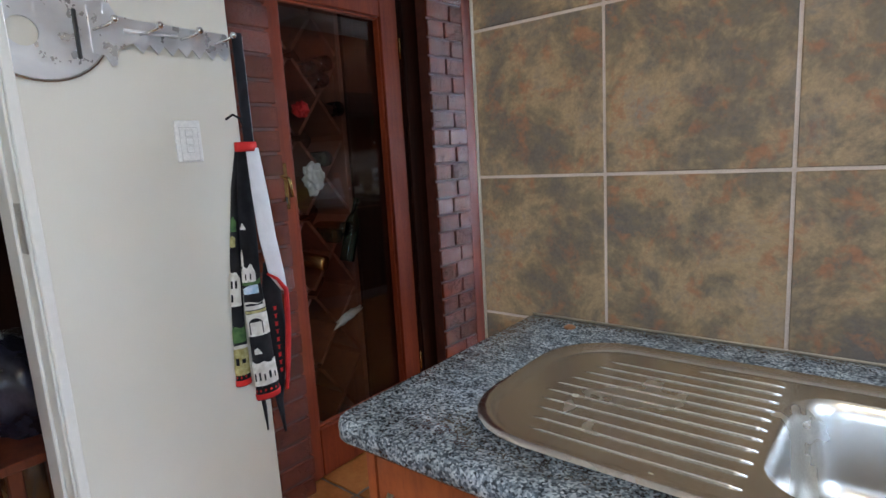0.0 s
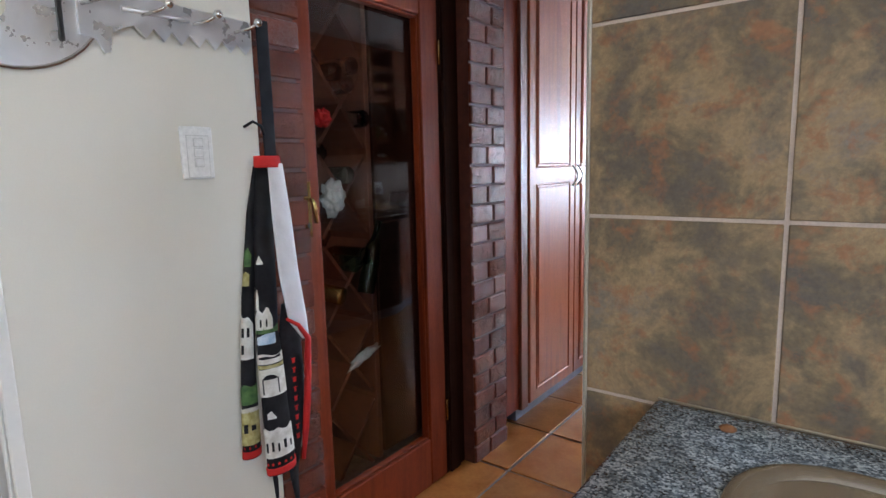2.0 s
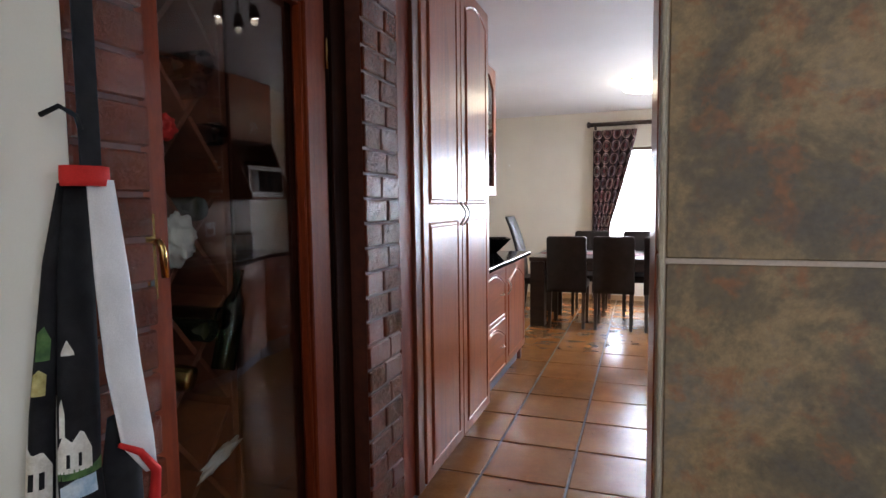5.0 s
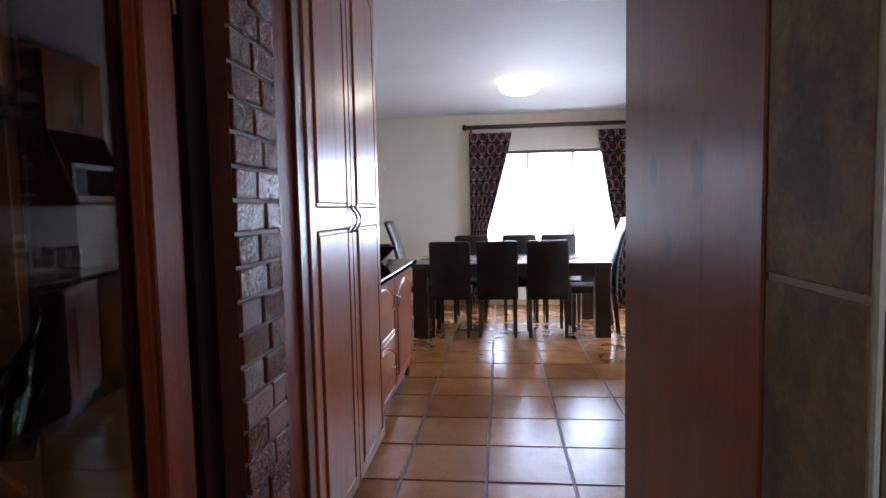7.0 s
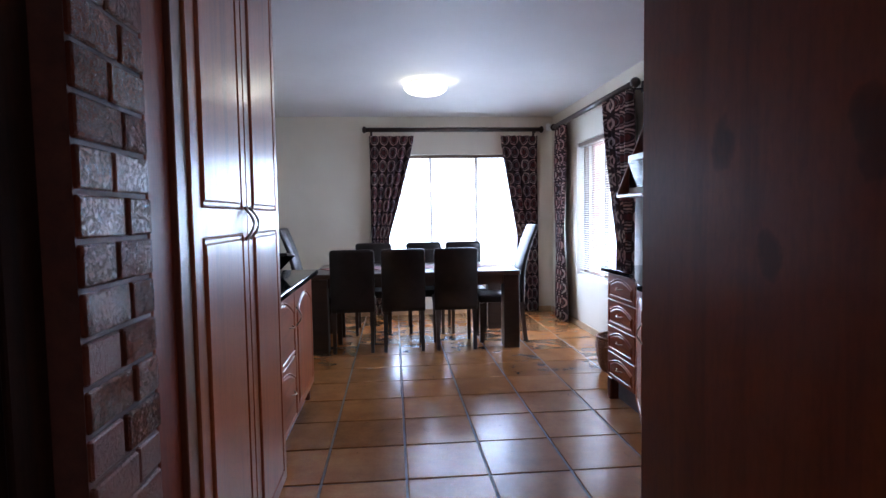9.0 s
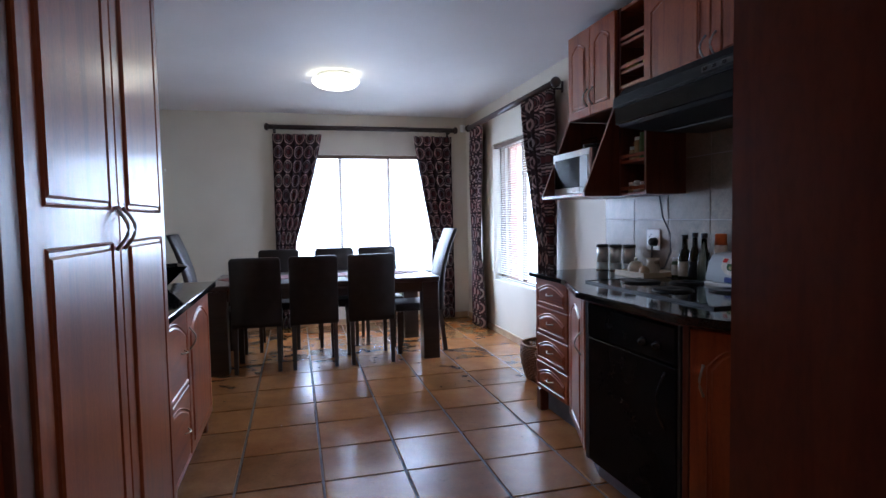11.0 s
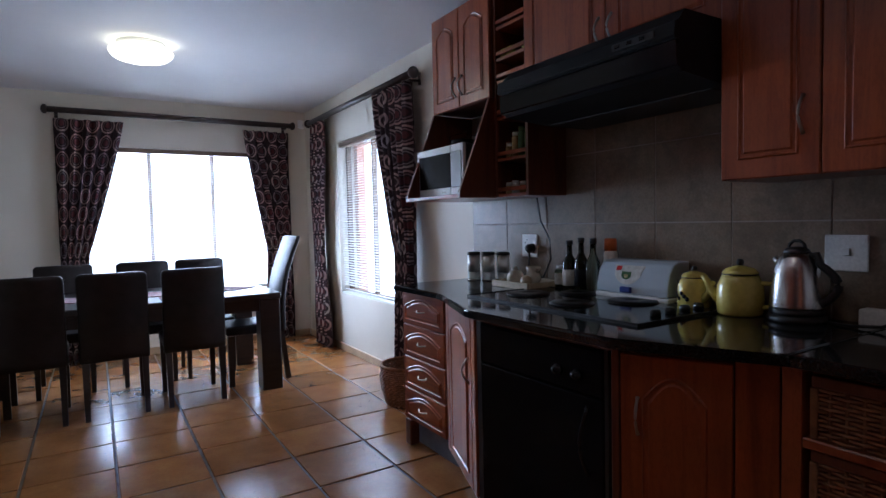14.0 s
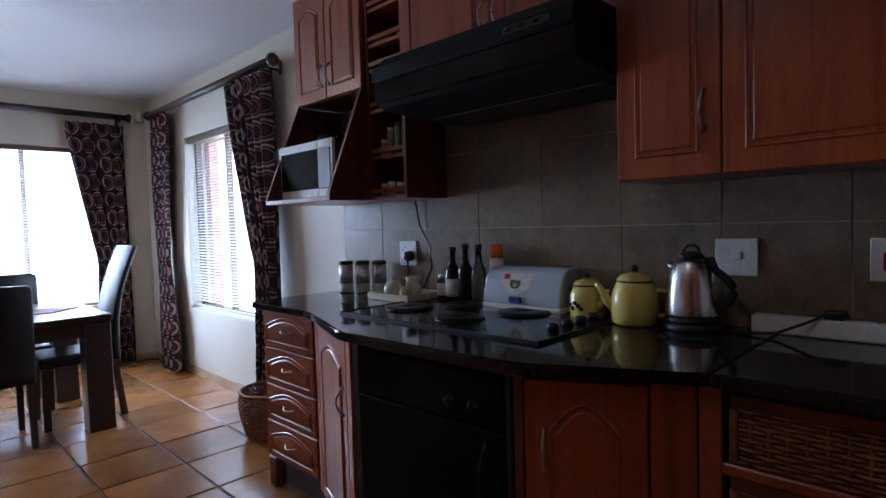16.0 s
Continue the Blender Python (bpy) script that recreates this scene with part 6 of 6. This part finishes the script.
s, w, hgt = wall_plate(4.405, 4.532, 1.052, 1.178, "white wall socket with a black plug in it")
for x, z in ((0.03, 0.08), (0.03, 0.05), (0.045, 0.095)):
    part("pin_hole", boxes((x - 0.004, x + 0.004, -0.0086, -0.0081, z - 0.004, z + 0.004)), BLACKMATT, s)
pl = part("plug", lathe([(0.0, 0), (0.026, 0), (0.024, 0.03), (0.014, 0.042), (0.0, 0.042)], 16, m=pose(0.088, -0.0082, 0.05, 90)), BLACKMATT, s, "black round plug")
part("cable", tube([(0.088, -0.03, 0.03), (0.088, -0.035, -0.08), (0.12, -0.035, -0.118), (0.20, -0.03, -0.10), (0.255, -0.025, 0.0), (0.24, -0.02, 0.10), (0.17, -0.018, 0.20), (0.14, -0.016, 0.325)], 0.0045, 8), BLACKMATT, s, "black cable from the microwave")
s, w, hgt = wall_plate(2.862, 2.987, 1.07, 1.188, "white wall switch plate above the power strip", "wall_switch")
part("rocker", boxes((0.05, 0.075, -0.012, -0.0082, 0.05, 0.075), bevel=0.002), WHITEPLASTIC, s)
part("blanking_strip", boxes((0.012, w - 0.012, -0.0095, -0.0082, 0.09, 0.105)), WHITEPLASTIC, s)
s, w, hgt = wall_plate(2.463, 2.588, 1.07, 1.188, "white cooker isolator plate with a red switch", "cooker_switch")
part("red_switch", boxes((0.03, 0.09, -0.02, -0.0082, 0.025, 0.085), bevel=0.008), RED, s, "red switch")

# ---- baskets ----
def weave_front(basket, w, h, rows, stakes):
    """A woven face in the plane y=0: strands that pass before and behind upright stakes."""
    for k in range(stakes + 1):
        x = w * k / stakes
        part("stake", tube([(x, 0, 0), (x, 0, h)], 0.0045, 6), WICKER, basket)
    for r in range(rows):
        z = h * (r + 0.5) / rows
        pts = [(w * i / (2 * stakes), 0.005 * (1 if (i // 2 + r) % 2 else -1) * (1 if i % 2 == 0 else 0), z) for i in range(2 * stakes + 1)]
        part("strand", tube(pts, h / rows * 0.45, 5), WICKER, basket)


for z0 in (0.135, 0.323, 0.511, 0.699):
    hgt = 0.158
    b = thing("wicker_basket", "brown wicker drawer basket in the open unit", "basket", along(P[4], P[5]) @ pose(0.07, 0.02, z0), "drawer baskets")
    weave_front(b, 0.72, hgt - 0.028, 12, 20)
    part("tray", boxes((0.0, 0.72, 0.012, 0.30, 0.0, 0.012), (0.0, 0.012, 0.012, 0.30, 0.012, hgt), (0.708, 0.72, 0.012, 0.30, 0.012, hgt), (0.012, 0.708, 0.285, 0.30, 0.012, hgt)), WICKER, b)
    part("rim", boxes((-0.004, 0.724, -0.010, 0.0115, hgt - 0.028, hgt + 0.002), bevel=0.006, seg=3), CHERRY_DARK, b, "dark stained rim band")
    for x in (-0.006, 0.708):
        part("corner_post", boxes((x, x + 0.018, -0.012, 0.0115, 0.0, hgt - 0.0285), bevel=0.005, seg=2), WICKER, b)
    part("foot_rail", boxes((-0.022, 0.742, -0.016, 0.03, -0.028, -0.001), bevel=0.004), CHERRY, b, "cherry wood rail under the basket")


def round_basket(m):
    b = thing("wicker_basket", "round brown wicker basket with a hoop handle on the floor", "basket", m)
    prof = [(0.15, 0.0), (0.165, 0.03), (0.19, 0.12), (0.20, 0.20), (0.19, 0.27)]
    bm = bmesh.new()
    for k in range(30):
        a = 2 * math.pi * k / 30
        tube([(r * math.cos(a), r * math.sin(a), z) for r, z in prof], 0.005, 5, bm)
    part("stakes", bm, WICKER, b)
    bm = bmesh.new()
    for r in range(20):
        z = 0.008 + r * 0.0135
        i = max(k for k in range(len(prof)) if prof[k][1] <= z)
        p, q = prof[i], prof[min(i + 1, len(prof) - 1)]
        rad = p[0] + (q[0] - p[0]) * ((z - p[1]) / max(q[1] - p[1], 1e-6))
        tube([((rad + 0.006 * (1 if (k + r) % 2 else -1)) * math.cos(2 * math.pi * k / 60), (rad + 0.006 * (1 if (k + r) % 2 else -1)) * math.sin(2 * math.pi * k / 60), z) for k in range(61)], 0.0062, 5, bm)
    part("weave", bm, WICKER, b)
    part("bottom", lathe([(0.0, 0.0), (0.15, 0.0), (0.15, 0.008), (0.0, 0.008)], 30), WICKER, b)
    part("rim", tube([(0.193 * math.cos(2 * math.pi * k / 40), 0.193 * math.sin(2 * math.pi * k / 40), 0.274) for k in range(41)], 0.011, 8), WICKER, b)
    part("handle", tube([(0.19 * math.cos(math.pi * k / 16), 0, 0.27 + 0.15 * math.sin(math.pi * k / 16)) for k in range(17)], 0.010, 8), WICKER, b)


round_basket(pose(0.53, 5.50, 0.001, 0, 0, 65) @ Matrix.Diagonal((0.98, 0.98, 1.0, 1)))

# ---- spotlights on the kitchen ceiling ----
SPOTGLOW, st, sb = material("lit_spot_bulb", 0.3, colour=(0.9, 0.88, 0.8))
sb.inputs["Emission Color"].default_value = (1, 0.93, 0.8, 1)
sb.inputs["Emission Strength"].default_value = 25.0
spots3 = thing("spotlight_cluster", "lit black three-lamp spotlight on the kitchen ceiling", "spotlight", pose(SPOTS[0], SPOTS[1], H))
part("base", lathe([(0.0, -0.001), (0.07, -0.001), (0.07, -0.025), (0.0, -0.026)], 24), BLACKMATT, spots3)
for x, y in ((0.05, -0.10), (0.07, 0.09), (-0.11, 0.0)):
    p = Vector((x, y, -0.13))
    part("arm", tube([(x * 0.3, y * 0.3, -0.02), (x * 0.7, y * 0.7, -0.06), p], 0.006, 8), BLACKMATT, spots3)
    q = Vector((x, y, -0.9)).to_track_quat("-Z", "Y").to_matrix().to_4x4()
    hd = part("head", lathe([(0.0, 0.035), (0.02, 0.034), (0.026, 0.0), (0.029, -0.045), (0.026, -0.045), (0.022, -0.03), (0.0, -0.029)], 16), BLACKMATT, spots3, m=Matrix.Translation(p) @ q)
    part("bulb", lathe([(0.0, -0.0285), (0.021, -0.0285), (0.018, -0.04), (0.0, -0.043)], 14), SPOTGLOW, hd, "glowing bulb")

# ---- left worktop, table, wall ----
bowl = thing("fruit_bowl", "square black flared bowl on the low cabinet", "bowl", pose(-2.13, 5.0, Z, 0, 0, 20))
loops = [[(sx * a, sy * a, z) for sx, sy in ((-1, -1), (1, -1), (1, 1), (-1, 1))] for a, z in ((0.05, 0.0), (0.07, 0.02), (0.155, 0.12), (0.15, 0.12), (0.062, 0.026))]
bm = loops_mesh(loops)
for f in bm.faces:
    f.smooth = False
part("bowl", bm, BLACKGLOSS, bowl)
for x, y in ((-0.03, 0.0), (0.05, 0.03)):
    part("glass_ball", lathe([(0.0, 0.0), (0.025, 0.01), (0.035, 0.035), (0.025, 0.06), (0.0, 0.07)], 14), BLACKGLOSS, bowl, m=pose(x, y, 0.055))
RUNNER = mottled("burgundy_runner", (0.10, 0.022, 0.026), (0.20, 0.06, 0.06), 35, 0.8, 0.3, 300)
run = prism([(-1.93, 6.76), (-0.34, 6.76), (-0.16, 6.93), (-0.34, 7.10), (-1.93, 7.10), (-2.04, 6.93)], 0.7455, 0.7495)
solid("table_runner", run, RUNNER, "burgundy woven runner along the dining table", "runner")
for i, x in enumerate((-1.70, -1.20, -0.71)):
    solid("place_mat", boxes((x - 0.2, x + 0.2, 6.43, 6.72, 0.7455, 0.7485), bevel=0.001), RUNNER, "burgundy woven place mat on the table", "place mat", group="place mats")
sensor = thing("alarm_sensor", "small white alarm sensor in the corner", "sensor", pose(RX - 0.06, BY - 0.06, 2.335, 0, 0, 45))
part("body", boxes((-0.03, 0.03, -0.02, 0.03, 0, 0.09), bevel=0.008, seg=2), WHITEPLASTIC, sensor)
part("lens", boxes((-0.018, 0.018, -0.023, -0.0205, 0.015, 0.05), bevel=0.001), BLIND, sensor)
solid("wall_hook", lathe([(0.0, 0), (0.012, 0), (0.010, 0.01), (0.0, 0.012)], 12, m=pose(0, 0, 0, 90)), WHITEPLASTIC, "small white hook on the cream wall", "hook", pose(-2.72, BY - 0.001, 1.86))


# ---- pieces of floor and walls ----
S = 0.41
bm = boxes((0, S - 0.012, 0, S - 0.012, -0.008, 0.0), bevel=0.003)
tile_mesh = mesh_of("tile", bm, TERRACOTTA)
rnd = random.Random(4)
mats = []
for i in range(-7, 7):
    for j in range(-9, 15):
        x, y = -1.658 + i * S + 0.006, 2.595 + j * S + 0.006
        if -4.2 < x < 0.75 and -1.5 < y < 8.3 and (x > -2.1 or y > 5.0 or (-3.3 < x < -1.9 and y < 1.2)):
            mats.append(pose(x, y, rnd.uniform(-0.001, 0.0008), rnd.uniform(-0.12, 0.12), rnd.uniform(-0.12, 0.12)))
pieces("tile", tile_mesh, floor, mats)

# slate-look tiles behind the sink and round the end of that wall
T = 0.351
tile_mesh = mesh_of("tile", boxes((0, T - 0.007, 0, 0.011, 0, T - 0.007), bevel=0.0015), SLATE)
edge_mesh = mesh_of("tile", boxes((0, 0.3245, 0, 0.011, 0, T - 0.007), bevel=0.0015), SLATE)
end_mesh = mesh_of("tile", boxes((0, 0.149, 0, 0.011, 0, T - 0.007), bevel=0.0015), SLATE)
zs = [0.875 - T + 0.0035 + k * T for k in range(-2, 6)]
zs = [z for z in zs if -0.05 < z < 2.2]
pieces("tile", edge_mesh, wall_tiled, [pose(PX + 0.008, TY, z) for z in zs])
pieces("tile", tile_mesh, wall_tiled, [pose(-0.583 + 0.0035 + i * T, TY, z) for i in range(5) for z in zs if -0.583 + i * T < 0.9])
pieces("tile", end_mesh, wall_tiled, [pose(PX, 1.393, z, 0, 0, -90) for z in zs])
part("corner_trim", boxes((PX - 0.001, PX + 0.006, TY - 0.001, TY + 0.006, 0, H), bevel=0.002), TRIMSTRIP, wall_tiled, "cream tile edging strip")

# bricks
C = 0.0832
sizes = {}


def brick_mesh(w):
    if w not in sizes:
        sizes[w] = mesh_of("brick", boxes((0, 0.05, 0, w, 0, C - 0.010), bevel=0.004), BRICK)
    return sizes[w]


rows = int(H / C)
for k in range(rows):
    z = k * C
    jig = rnd.uniform(-0.002, 0.002)
    a, b = (0.160, 0.098) if k % 2 else (0.115, 0.143)
    pieces("brick", brick_mesh(a), wall_brick, [pose(LX - 0.05 + jig, 2.149, z)])
    pieces("brick", brick_mesh(b), wall_brick, [pose(LX - 0.05 - jig, 2.149 + a + 0.012, z)])
    w = 0.157 if k % 2 else 0.154
    pieces("brick", brick_mesh(w), wall_brick, [pose(LX - 0.05 + jig, 1.133, z)])

# splashback tiles behind the hob
splash = structure("splashback", boxes((RX - 0.0155, RX - 0.001, 1.965, 5.022, 0.90, 1.9)), GREYGROUT, "grey-brown tiled splashback behind the worktop", "splashback")
Q = 0.341
tile_mesh = mesh_of("tile", boxes((-0.0025, 0.001, 0, Q - 0.005, 0, Q - 0.005), bevel=0.0008), SPLASH)
pieces("tile", tile_mesh, splash, [pose(RX - 0.0155, 3.650 + i * Q + 0.0025, 1.235 + k * Q + 0.0025) for i in range(-4, 4) for k in range(-1, 2) if 3.650 + i * Q + Q < 5.03])
